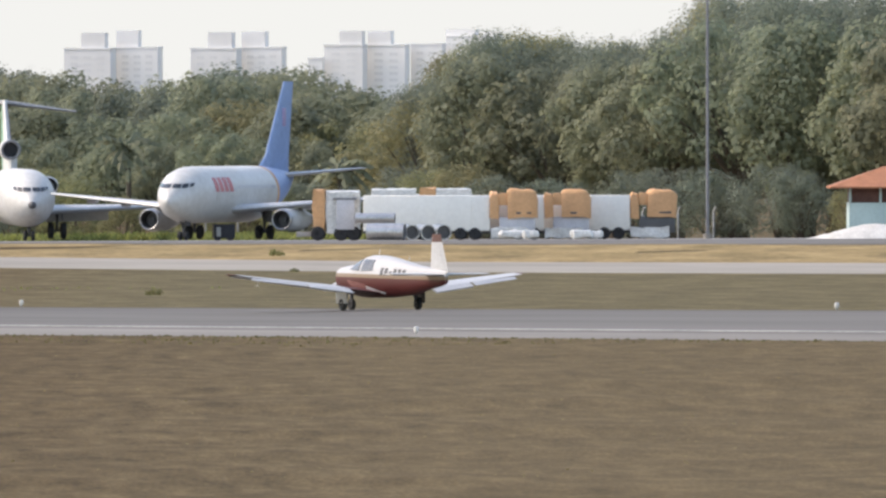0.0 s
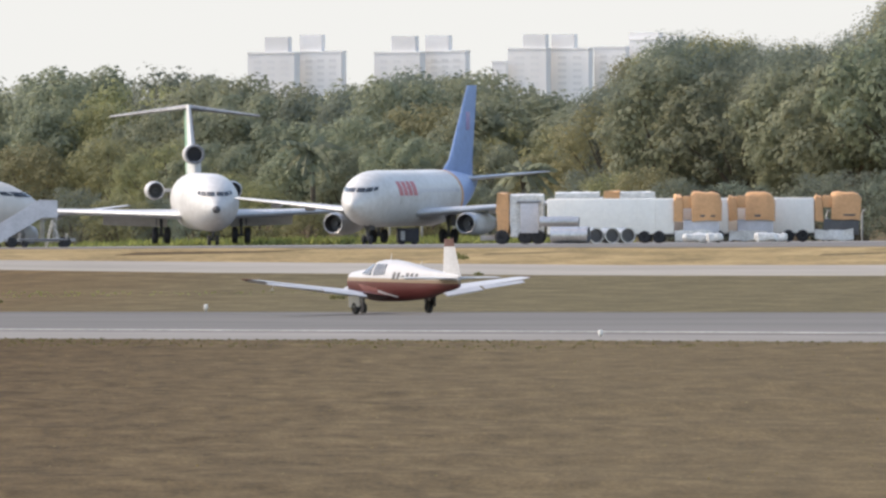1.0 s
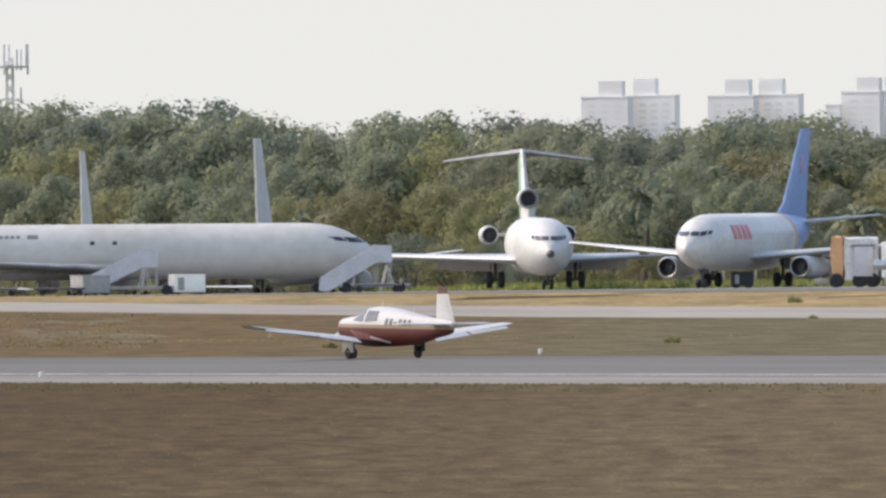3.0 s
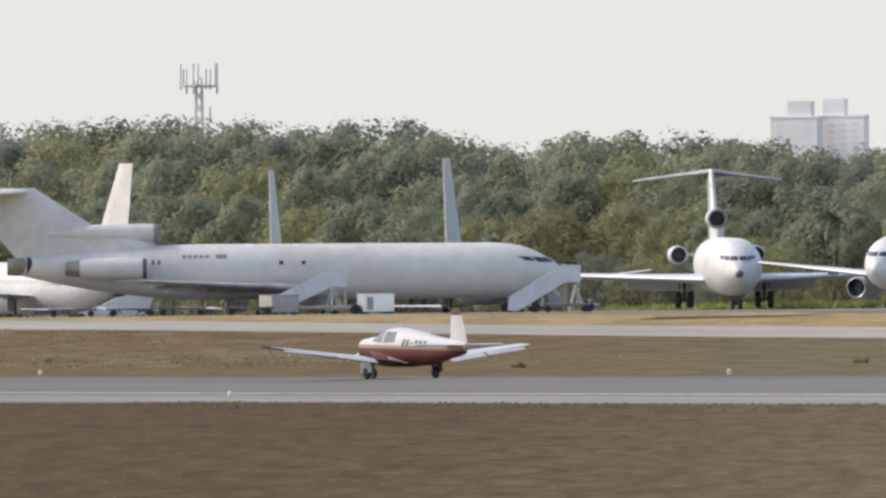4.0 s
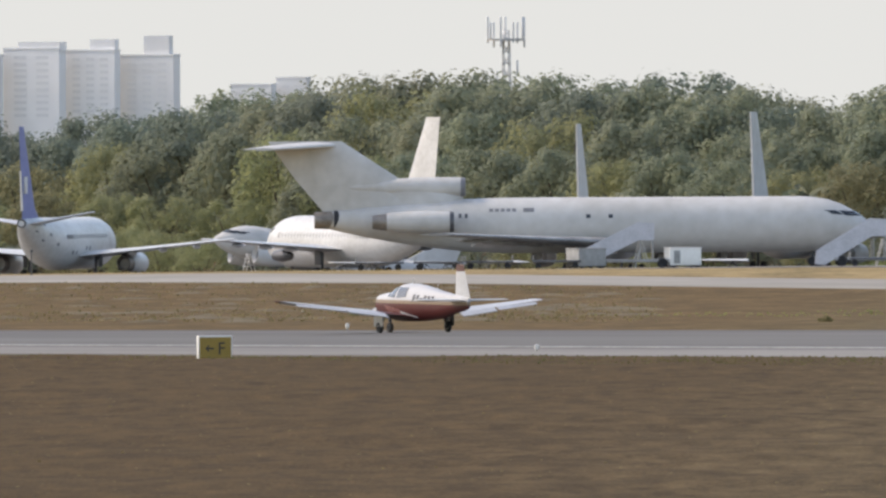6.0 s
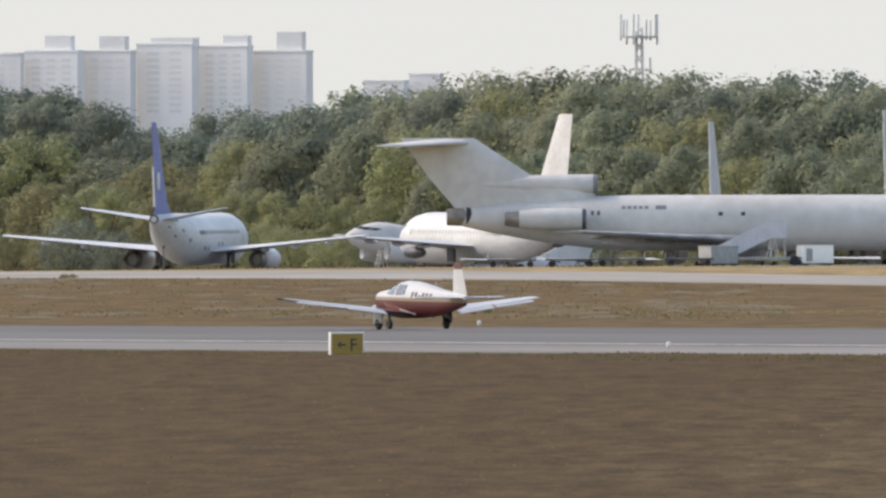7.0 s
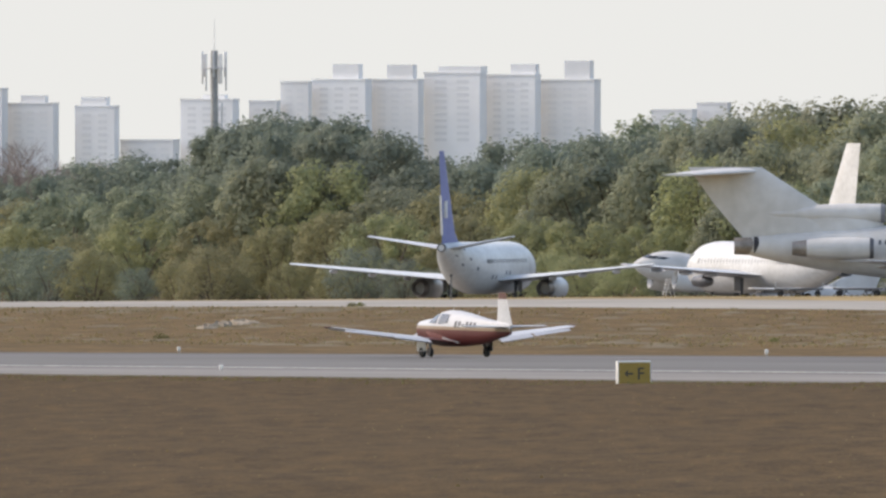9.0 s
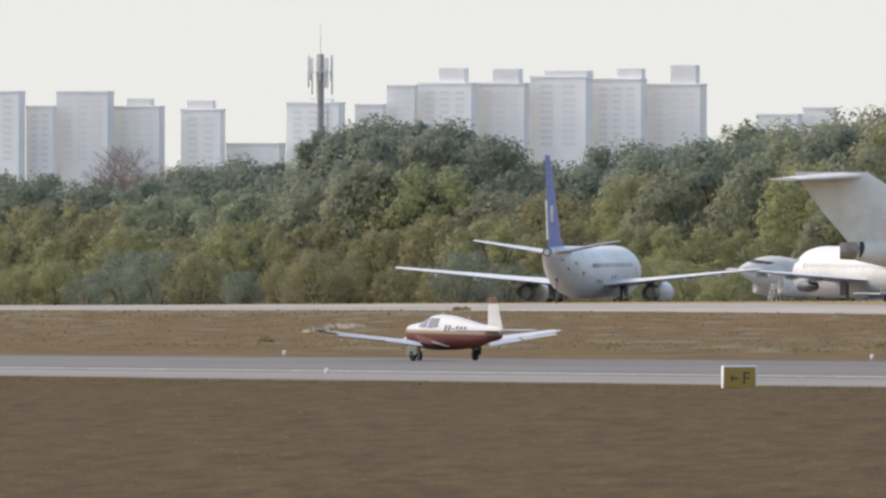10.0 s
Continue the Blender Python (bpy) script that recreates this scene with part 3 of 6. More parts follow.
def centre_engine(ob, spec, paint, drop=0.0, base=1.15):
    """The third engine: the duct on the fuselage top and the tail nozzle."""
    x, z, r = -30.2, spec["zc"] + 3.35 + drop, 0.66
    bm = bmesh.new()
    turned(bm, [(-1.2, r * 0.72), (-0.3, r * 0.86), (0, r * 0.92), (0.02, r), (-0.4, r * 1.1), (-3.0, r * 1.12), (-5.5, r * 0.95), (-8.0, r * 0.62), (-10.2, r * 0.12)], 24, Matrix.Translation((x, 0, z)))
    d = part("intake_duct", bm, paint, ob)
    # flat dark disc that stands for the shade inside the duct
    bm = bmesh.new()
    turned(bm, [(-0.5, 0.001), (-0.5, r * 0.84)], 24, Matrix.Translation((x, 0, z)))
    part("duct_opening", bm, M["hole"], d, "dark intake opening")
    bm = bmesh.new()
    surface_wing(bm, [(x - 0.12, 0, spec["zc"] + 1.5, 8.6, base), (x - 0.12, 0, z - r * 1.02, 8.8, base), (x - 0.9, 0, z - 0.3, 8.4, base * 0.9 + 0.15)], True)
    part("duct_base", bm, paint, d)
    bm = bmesh.new()
    turned(bm, [(0.03, r * 0.86), (0.05, r * 0.94), (0.03, r * 1.03), (-0.3, r * 1.115), (-0.3, r * 1.06)], 24, Matrix.Translation((x, 0, z)))
    part("intake_lip", bm, M["pole_grey"], d, "dark worn intake lip")
    bm = bmesh.new()
    e = spec["zc"] + spec["tail_rise"]
    turned(bm, [(1.6, 0.62), (0.0, 0.66), (-0.9, 0.62), (-0.88, 0.54), (-0.1, 0.5), (-0.1, 0.001)], 22, Matrix.Translation((-spec["length"] + 0.2, 0, e)))
    part("tail_nozzle", bm, M["exhaust"], ob, "dark tail exhaust nozzle")


def reverser_gap(ob, spec):
    """The open thrust reverser before the tail nozzle."""
    e = spec["zc"] + spec["tail_rise"]
    bm = bmesh.new()
    turned(bm, [(1.3, 0.5), (1.3, 0.70), (0.55, 0.72), (0.55, 0.5)], 22, Matrix.Translation((-spec["length"] + 0.2, 0, e)))
    part("reverser_gap", bm, M["hole"], ob, "dark open thrust reverser")


def put(bearing, d, rz, size=1.0):
    x, y = at_bearing(bearing, d)
    return pose(x, y, ground_z(x, y) + 0.05, 0, 0, rz) @ Matrix.Scale(size, 4)


# trijet nose-on, bare white with a dark radome tip
spec = trijet(panes=0.82, flaps=(0.14, 0.42, 0.8), flap_paint=M["white"], stab_paint=M["wing_dark"], pod_paint=M["dirty_white"])
tri, b = airliner("weathered white three-engined airliner parked nose-on, flaps down", spec, put(0.611, 1222, -86.45, 1.027))
centre_engine(tri, spec, M["white"])
bm = bmesh.new()
turned(bm, [(0.04, 0.001), (0.02, 0.12), (-0.10, 0.24), (-0.22, 0.31), (-0.22, 0.2)], 18, Matrix.Translation((0.02, 0, spec["zc"] - 0.46)))
part("radome_tip", bm, M["dark_metal"], tri, "dark worn radome tip")

for side, mat, lab in ((1, M["lilac"], "faded lilac flank of the fin"), (-1, M["fin_green"], "faded green flank of the fin")):
    bm = bmesh.new()
    surface_wing(bm, [(x - 0.75, side * (0.05 + 0.03 * th), z, c * 0.88, th) for x, _, z, c, th in spec["fin"]], True)
    part("fin_flank", bm, mat, tri, lab)

# twin-jet with a light blue fin and faded red letters' shapes on its side
spec = twin(M["blue"], "light blue fin", panes=0.84, wing=(9.6, 2.05, 6.8, 17.4, 14.2, 1.6, 3.2), pods=[(-11.2, 4.9, 1.42, 0.76, 6.2), (-11.2, -4.9, 1.42, 0.76, 6.2)])
tw, b = airliner("white twin-jet airliner with light blue fin and faded red marks", spec, put(0.155, 1186, -107.4))
for k in range(4):
    bm = bmesh.new()
    s0 = 5.5 + k * 1.12
    b.patch(bm, s0, s0 + 0.80, 6, 37, 0.012, 3, 5)
    part("red_mark", bm, M["faded_red"], tw, "faded red block of lettering")
bm = bmesh.new()
box(bm, -27.5, -26.7, -0.24, 0.24, 8.0, 9.3, 0.05)
part("fin_emblem", bm, M["lilac"], tw, "faded lilac emblem on the fin")
bm = bmesh.new()
b.patch(bm, 9.9, 10.3, 8, 14, 0.012, 2, 2)
part("small_mark", bm, M["stair"], tw, "small grey painted mark")
cabin_windows(tw, b, 10.6, 20.3, 0.56, 16, M["stair"], 4.0, 0.24)
bm = bmesh.new()
b.patch(bm, 21.0, 29.0, -30, 89, 0.015, 8, 10)
part("tail_band", bm, M["blue"], tw, "light blue painted rear fuselage")
bm = bmesh.new()
b.patch(bm, 20.5, 21.0, -30, 89, 0.015, 2, 10)
part("tail_stripe", bm, M["orange"], tw, "thin faded orange stripe")
bm = bmesh.new()
b.patch(bm, 21.0, 29.0, 91, 210, 0.015, 8, 10)
part("tail_band", bm, M["blue"], tw, "light blue painted rear fuselage")

# long trijet freighter seen from the side
spec = trijet(paint=M["dirty_white"], wing=(17.2, 1.75, 7.8, 31.2, 16.2, 2.3, 2.55), zc=3.1,
              length=40.6, tail_rise=0.45, fin=[(-31.6, 0, 4.1, 9.0, 1.5), (-35.2, 0, 6.7, 7.6, 1.2), (-39.3, 0, 9.38, 5.4, 0.42)],
              stab=(39.6, 9.05, 5.2, 44.2, 5.4, 2.4, 8.8), stab_paint=M["dirty_white"], pods=[(-31.0, 2.95, 3.4, 0.76, 6.0), (-31.0, -2.95, 3.4, 0.76, 6.0)], pod_paint=M["dirty_white"], wing_paint=M["wing_dark"], fairings=(0.28, 0.42, 0.56, 0.7), flaps=(0.2, 0.6, 0.5), lip=M["dark_metal"])
fr, b = airliner("plain white three-engined freighter parked side-on, dusty", spec, put(1.192, 1205, 2.2, 0.965))
centre_engine(fr, spec, M["dirty_white"], -0.5, 1.9)
reverser_gap(fr, spec)
for s in (19.3, 20.95):
    bm = bmesh.new()
    b.patch(bm, s, s + 0.32, 180 - 23, 180 - 15, 0.012, 2, 2)
    part("cabin_window", bm, M["glass"], fr)
for s in (30.0, 30.45):
    bm = bmesh.new()
    b.patch(bm, s, s + 0.2, 180 - 26, 180 - 16, 0.012, 2, 2)
    part("vent", bm, M["dark_metal"], fr, "small dark vent")
for k in range(5):
    bm = bmesh.new()
    b.patch(bm, 28.1 - k * 0.42, 28.1 - k * 0.42 + 0.3, 180 - 38, 180 - 30, 0.01, 2, 2)
    part("registration_bar", bm, M["pole_grey"], fr, "faded grey registration bar")
bm = bmesh.new()
b.patch(bm, 25.1, 25.9, 180 - 39, 180 - 29, 0.01, 2, 2)
part("flag_mark", bm, M["pole_grey"], fr, "small dark painted flag mark")

# tail-on twin-jet with a dark blue fin
spec = twin(M["navy"], "dark blue fin with white trailing edge", pods=[(-9.8, 4.9, 1.5, 0.84, 5.6), (-9.8, -4.9, 1.5, 0.84, 5.6)], zc=3.05, tail_rise=1.6,
            fin=[(-22.2, 0, 4.6, 6.6, 0.22), (-24.4, 0, 5.8, 4.3, 0.22), (-28.1, 0, 12.0, 1.6, 0.13)], wing=(9.6, 2.0, 6.8, 17.4, 14.2, 1.6, 3.35), stab=(24.6, 4.55, 3.7, 28.4, 5.6, 1.4, 5.5), wing_paint=M["white"], stab_paint=M["white"])
x, y = at_bearing(4.078, 1283)
nose = Vector((x, y, 0)) + Vector((-math.sin(radians(-8.6)), math.cos(radians(-8.6)), 0)) * 29.0
rear, b = airliner("white twin-jet airliner with dark blue fin, parked tail-on", spec, pose(nose.x, nose.y, ground_z(nose.x, nose.y) + 0.05, 0, 0, 81.4))
cabin_windows(rear, b, 7.0, 21.5, 0.52, 164, M["fence"])
bm = bmesh.new()
turned(bm, [(0.25, 0.36), (-0.05, 0.33), (-0.06, 0.25), (0.1, 0.2), (0.1, 0.001)], 16, Matrix.Translation((-29.0, 0, 4.65)))
part("tail_cone_outlet", bm, M["dark_metal"], rear, "dark outlet at the tail cone")

# white twin-jet behind the freighter's tail, nose away from the camera
spec = twin(M["white"], "", pods=[], zc=3.0, fin=[(-20.6, 0, 4.5, 8.2, 0.3), (-23.2, 0, 5.7, 5.6, 0.5), (-27.8, 0, 12.55, 2.3, 0.22)], wing=(9.6, 2.35, 6.8, 17.4, 14.2, 1.6, 3.3))
back, b = airliner("plain white engineless twin-jet airliner with cabin windows", spec, put(3.232, 1316, 118.5))
for y in (4.9, -4.9):
    bm = bmesh.new()
    turned(bm, [(0.9, 0.1), (0.6, 0.42), (-0.6, 0.5), (-1.8, 0.36), (-2.4, 0.1)], 12, Matrix.Translation((-11.8, y, 1.95)))
    part("engine_mount", bm, M["dark_metal"], back, "dark bare engine mount under the wing")
cabin_windows(back, b, 5.0, 21.5, 0.56, 15, M["fence"], 6.5, 0.32)

# two more parked behind the freighter, of which fins and wing ends show
for bearing, rz, hi in ((2.190, 84.5, 12.05), (1.597, 80.0, 12.8)):
    spec = twin(M["dirty_white"], "", paint=M["dirty_white"], fin=[(-20.6, 0, 4.7, 8.2, 0.3), (-23.2, 0, 5.9, 5.6, 0.45), (-27.6, 0, hi, 2.3, 0.22)])
    x, y = at_bearing(bearing, 1292)
    x, y = x + 27.8 * math.cos(radians(rz)), y + 27.8 * math.sin(radians(rz))
    jet, b = airliner("white twin-jet airliner parked tail-on behind the freighter", spec, pose(x, y, ground_z(x, y) + 0.05, 0, 0, rz) @ Matrix.Scale(0.978, 4))
    bm = bmesh.new()
    rod(bm, (-28.8, 0, 5.9), (-29.85, 0, hi - 0.05), 0.13, 0.09, 8)
    part("rudder_edge", bm, M["white"], jet, "white rear edge of the rudder")

bm = bmesh.new()
rod(bm, (-28.72, 0, 5.6), (-29.2, 0, 8.6), 0.10, 0.08, 8)
part("rudder_edge", bm, M["white"], rear, "white rear edge of the rudder")
bm = bmesh.new()
box(bm, -28.3, -27.5, -0.17, 0.17, 6.9, 8.2, 0.02)
part("fin_mark", bm, M["white"], rear, "white painted patch on the fin")
for ob_, spec_ in ((tri, trijet()), (tw, twin(M["blue"], "")), (fr, trijet(zc=3.1)), (rear, twin(M["navy"], "", zc=3.05))):      # cabin doors, a shade duller than the skin
    bd = Body(spec_["length"], spec_["zc"], spec_["hw"], spec_["hh"], spec_["tail_len"], spec_["tail_rise"])
    for a0, a1 in ((-12, 26), (154, 192)):
        bm = bmesh.new()
        bd.patch(bm, 5.65, 6.5, a0, a1, 0.006, 2, 6)
        part("door", bm, M["dirty_white"], ob_, "closed cabin door in duller white")
for s0, a0 in ((26.8, 186), (25.4, 205), (24.2, 172), (22.6, 190), (25.0, 140), (17.5, 196), (18.6, 196), (13.0, 186), (14.2, 186)):
    bm = bmesh.new()
    b2 = Body(29.0, 3.05, 1.88, 2.0, 10.5, 1.6)
    b2.patch(bm, s0, s0 + 0.45, a0, a0 + 9, 0.01, 2, 2)
    part("access_panel", bm, M["pole_grey"], rear, "small dark access panel")


# ---- small propeller aeroplane on the runway ----
def two_tone():
    """White above, a thin gold line, dark metallic red below."""
    m = bpy.data.materials.new("white_and_red_aircraft_paint")
    m.use_nodes = True
    t = m.node_tree
    b = t.nodes["Principled BSDF"]
    b.inputs["Roughness"].default_value, b.inputs["Specular IOR Level"].default_value = 0.5, 0.3
    co = t.nodes.new("ShaderNodeTexCoord")
    sp = t.nodes.new("ShaderNodeSeparateXYZ")
    t.links.new(co.outputs["Object"], sp.inputs[0])
    tilt = t.nodes.new("ShaderNodeMath")
    tilt.operation, tilt.inputs[1].default_value = "MULTIPLY", -0.018
    t.links.new(sp.outputs["X"], tilt.inputs[0])
    add = t.nodes.new("ShaderNodeMath")
    add.operation = "ADD"
    t.links.new(sp.outputs["Z"], add.inputs[0])
    t.links.new(tilt.outputs[0], add.inputs[1])
    r = t.nodes.new("ShaderNodeValToRGB")
    r.color_ramp.interpolation = "CONSTANT"
    mr = t.nodes.new("ShaderNodeMapRange")
    mr.inputs[1].default_value, mr.inputs[2].default_value = 0.0, 2.0
    t.links.new(add.outputs[0], mr.inputs[0])
    t.links.new(mr.outputs[0], r.inputs[0])
    r.color_ramp.elements[0].color = (0.074, 0.012, 0.011, 1)
    r.color_ramp.elements[1].position, r.color_ramp.elements[1].color = 0.535, (0.20, 0.145, 0.095, 1)
    e = r.color_ramp.elements.new(0.59)
    e.color = (0.415, 0.415, 0.42, 1)
    n = t.nodes.new("ShaderNodeTexNoise")
    n.inputs["Scale"].default_value = 3.0
    hs = t.nodes.new("ShaderNodeHueSaturation")
    m2 = t.nodes.new("ShaderNodeMapRange")
    m2.inputs[3].default_value, m2.inputs[4].default_value = 0.88, 1.08
    t.links.new(co.outputs["Object"], n.inputs["Vector"])
    t.links.new(n.outputs[0], m2.inputs[0])
    t.links.new(m2.outputs[0], hs.inputs["Value"])
    t.links.new(r.outputs[0], hs.inputs["Color"])
    t.links.new(hs.outputs[0], b.inputs["Base Color"])
    return m


def propeller_plane():
    ob = thing("light_aeroplane", "small white and dark red low-wing propeller aeroplane on the runway", "aeroplane")
    paint = two_tone()
    white = M["plane_white"]
    # sections: x, bottom, top, half width, corner roundness
    st = [(2.36, 0.78, 1.34, 0.34), (2.28, 0.68, 1.41, 0.47), (1.9, 0.6, 1.45, 0.53), (1.35, 0.47, 1.5, 0.56), (1.1, 0.44, 1.57, 0.57), (0.7, 0.41, 1.75, 0.575), (0.3, 0.41, 1.80, 0.575),
          (-0.4, 0.41, 1.79, 0.565), (-1, 0.42, 1.73, 0.53), (-1.8, 0.46, 1.61, 0.44), (-2.6, 0.52, 1.48, 0.33), (-3.5, 0.69, 1.39, 0.23), (-4.3, 0.79, 1.32, 0.13), (-4.66, 0.87, 1.27, 0.06)]
    n = 28

    def ring(x, lo, hi, w):
        out = []
        for i in range(n):
            a = 2 * math.pi * i / n
            c, s = math.cos(a), math.sin(a)
            k = 0.75 if s < 0 else 0.62 + 0.3 * min(1, max(0, (hi - 1.45) / 0.3))
            out.append((x, w * math.copysign(abs(c) ** (k if s < 0 else k), c) * (1 - 0.22 * max(0, s) * min(1, max(0, (hi - 1.5) / 0.25))), (lo + hi) / 2 + (hi - lo) / 2 * math.copysign(abs(s) ** 0.85, s)))
        return out

    bm = bmesh.new()
    loft(bm, [ring(*q) for q in st])
    body = part("fuselage", bm, paint, ob, "white upper and dark red lower fuselage")

    def side_y(x, z):
        a = np.array(st)[::-1]
        lo, hi, w = (float(np.interp(x, a[:, 0], a[:, i])) for i in (1, 2, 3))
        s = max(-1, min(1, (z - (lo + hi) / 2) / ((hi - lo) / 2)))
        n1 = abs(s) ** (1 / 0.85)
        k = 0.75 if s < 0 else 0.62 + 0.3 * min(1, max(0, (hi - 1.45) / 0.3))
        return w * math.sqrt(max(0.0, 1 - n1 * n1)) ** k * (1 - 0.22 * (n1 if s > 0 else 0) * min(1, max(0, (hi - 1.5) / 0.25)))

    def pane(name, corners, mat, label, off=0.02):
        tl, tr, br, bl = corners
        for sy in (1, -1):
            bm = bmesh.new()
            g = []
            for o in (off, -0.05):
                rows = []
                for p in range(4):
                    f = p / 3
                    a = (tl[0] + (tr[0] - tl[0]) * f, tl[1] + (tr[1] - tl[1]) * f)
                    c = (bl[0] + (br[0] - bl[0]) * f, bl[1] + (br[1] - bl[1]) * f)
                    col = []
                    for q in range(6):
                        x, z = a[0] + (c[0] - a[0]) * q / 5, a[1] + (c[1] - a[1]) * q / 5
                        col.append(bm.verts.new((x, sy * (side_y(x, z) + o), z + (0.3 * o if z > 1.5 else 0))))
                    rows.append(col)
                for p in range(3):
                    for q in range(5):
                        bm.faces.new((rows[p][q], rows[p + 1][q], rows[p + 1][q + 1], rows[p][q + 1]))
                g.append([rows[p][0] for p in range(4)] + [rows[3][q] for q in range(1, 6)] + [rows[p][5] for p in (2, 1, 0)] + [rows[0][q] for q in (4, 3, 2, 1)])
            for p in range(len(g[0])):
                q = (p + 1) % len(g[0])
                bm.faces.new((g[0][p], g[0][q], g[1][q], g[1][p]))
            part(name, bm, mat, ob, label)

    glass = material("pale_cabin_glass", (0.10, 0.10, 0.10), 0.14, 0, 0.35, 2.5)
    pane("windshield_side", [(0.84, 1.62), (0.60, 1.67), (0.52, 1.29), (1.22, 1.34)], glass, "smoked pale windshield side pane")
    pane("cabin_window", [(0.42, 1.67), (-0.30, 1.645), (-0.42, 1.31), (0.34, 1.28)], glass, "smoked pale cabin window")
    for k in range(6):
        x = -0.95 - k * 0.26
        if k == 2:
            pane("registration_bar", [(x, 1.27), (x - 0.16, 1.27), (x - 0.16, 1.22), (x, 1.22)], M["black"], "small black registration bar", 0.012)
        else:
            pane("registration_bar", [(x, 1.39 - k * 0.012), (x - 0.15, 1.39 - k * 0.012), (x - 0.15, 1.14), (x, 1.14)], M["dark_metal"], "dark registration bar", 0.012)
    # red swoosh over the white on the cowling, pale swoosh on the red
    pane("swoosh", [(1.3, 1.0), (0.1, 0.86), (-0.2, 0.68), (0.9, 0.72)], M["old_rose"], "faded rose painted swoosh", 0.012)
    pane("swoosh", [(0.0, 0.80), (-1.15, 0.57), (-1.05, 0.53), (0.0, 0.70)], M["plane_white"], "white painted swoosh", 0.016)
    # wings with flaps, ailerons and red tips
    for sy in (1, -1):
        bm = bmesh.new()
        surface_wing(bm, [(0.989, sy * 1.5, 0.711, 1.672, 0.238), (0.96, sy * 2.6, 0.84, 1.50, 0.20), (0.86, sy * 4.95, 1.12, 1.02, 0.12), (0.74, sy * 5.2, 1.16, 0.82, 0.08)])
        w = part("wing", bm, white, ob, "white low wing")
        bm = bmesh.new()
        surface_wing(bm, [(1.02, sy * 0.3, 0.57, 1.86, 0.28), (0.989, sy * 1.498, 0.711, 1.672, 0.238)])
        part("wing_root", bm, paint, w, "dark red painted wing root")
        bm = bmesh.new()
        surface_wing(bm, [(0.80, sy * 5.16, 1.155, 0.88, 0.09), (0.66, sy * 5.34, 1.185, 0.62, 0.05)])
        part("wing_tip", bm, M["dark_wood"], w, "dark red wing tip")
        bm = bmesh.new()
        loft(bm, [[(-0.708, sy * 1.52, 0.722), (-0.708, sy * 1.52, 0.672), (-1.073, sy * 1.52, 0.554), (-1.089, sy * 1.52, 0.584)], [(-0.50, sy * 3.0, 0.90), (-0.50, sy * 3.0, 0.85), (-0.84, sy * 3.0, 0.75), (-0.85, sy * 3.0, 0.78)]])
        part("flap", bm, white, w, "white wing flap, slightly lowered")
        bm = bmesh.new()
        loft(bm, [[(-0.585, sy * 3.08, 0.915), (-0.585, sy * 3.08, 0.88), (-0.84, sy * 3.08, 0.80)], [(-0.17, sy * 4.85, 1.08), (-0.17, sy * 4.85, 1.05), (-0.36, sy * 4.85, 1.0)]])
        part("aileron", bm, white, w)
        # tailplane
        bm = bmesh.new()
        surface_wing(bm, [(-3.62, sy * 0.06, 1.17, 0.98, 0.10), (-3.69, sy * 1.78, 1.19, 0.66, 0.06)])
        part("tailplane", bm, white, ob)
    # upright fin with its rudder and red cap
    bm = bmesh.new()
    surface_wing(bm, [(-3.57, 0, 1.26, 1.20, 0.11), (-3.63, 0, 2.22, 0.72, 0.07)], True)
    fin = part("fin", bm, white, ob, "white upright fin")
    bm = bmesh.new()
    surface_wing(bm, [(-3.632, 0, 2.223, 0.715, 0.07), (-3.67, 0, 2.48, 0.58, 0.05)], True)
    part("fin_cap", bm, M["dark_wood"], fin, "dark red fin cap")
    for i in range(7):
        bm = bmesh.new()
        z = 1.36 + i * 0.12
        x1 = -3.58 - 1.18 + (z - 1.26) * 0.55
        box(bm, x1 + 0.06, x1 + 0.40, -0.042, 0.042, z, z + 0.012)
        part("rudder_rib", bm, M["grey"], fin)
    bm = bmesh.new()
    turned(bm, [(2.66, 0.001), (2.62, 0.05), (2.5, 0.12), (2.32, 0.17), (2.3, 0.15)], 16, Matrix.Translation((0, 0, 1.08)))
    part("spinner", bm, M["dark_metal"], ob, "dark propeller spinner")
    for a in (62, 242):
        bm = bmesh.new()
        m = Matrix.Translation((2.43, 0, 1.08)) @ Matrix.Rotation(radians(a), 4, "X")
        ringsp = [[m @ Vector(p) for p in ((c * 0.8, -c * 0.3, r), (0.012, 0.0, r), (-c * 0.8, c * 0.3, r), (-0.012, 0.0, r))] for r, c in ((0.08, 0.04), (0.35, 0.085), (0.7, 0.07), (0.93, 0.04))]
        loft(bm, ringsp)
        part("propeller_blade", bm, M["grey"], ob, "thin grey propeller blade")
    # landing gear
    for nm, x, y, top, r in (("main_gear", 0.0, 1.28, 0.66, 0.21), ("main_gear", 0.0, -1.28, 0.66, 0.21), ("nose_gear", 2.05, 0.0, 0.66, 0.19)):
        bm = bmesh.new()
        rod(bm, (x, y, top), (x, y, r), 0.045, 0.035, 10)
        rod(bm, (x + 0.25, y, top), (x, y, r + 0.18), 0.02, n=6)
        for k in range(4):
            turned(bm, [(-0.02, 0.02), (-0.02, 0.075), (0.02, 0.075), (0.02, 0.02)], 10, Matrix.Translation((x, y, r + 0.22 + k * 0.05)) @ Matrix.Rotation(radians(90), 4, "Y"))
        g = part(nm, bm, M["dark_metal"], ob, "dark landing gear leg")
        bm = bmesh.new()
        wheel_mesh(bm, r, 0.15, Matrix.Identity(4))
        part("tyre", bm, M["rubber"], g, "black rubber tyre").matrix_basis = pose(x, y - (0.1 if y < 0 else -0.1 if y > 0 else 0), r)
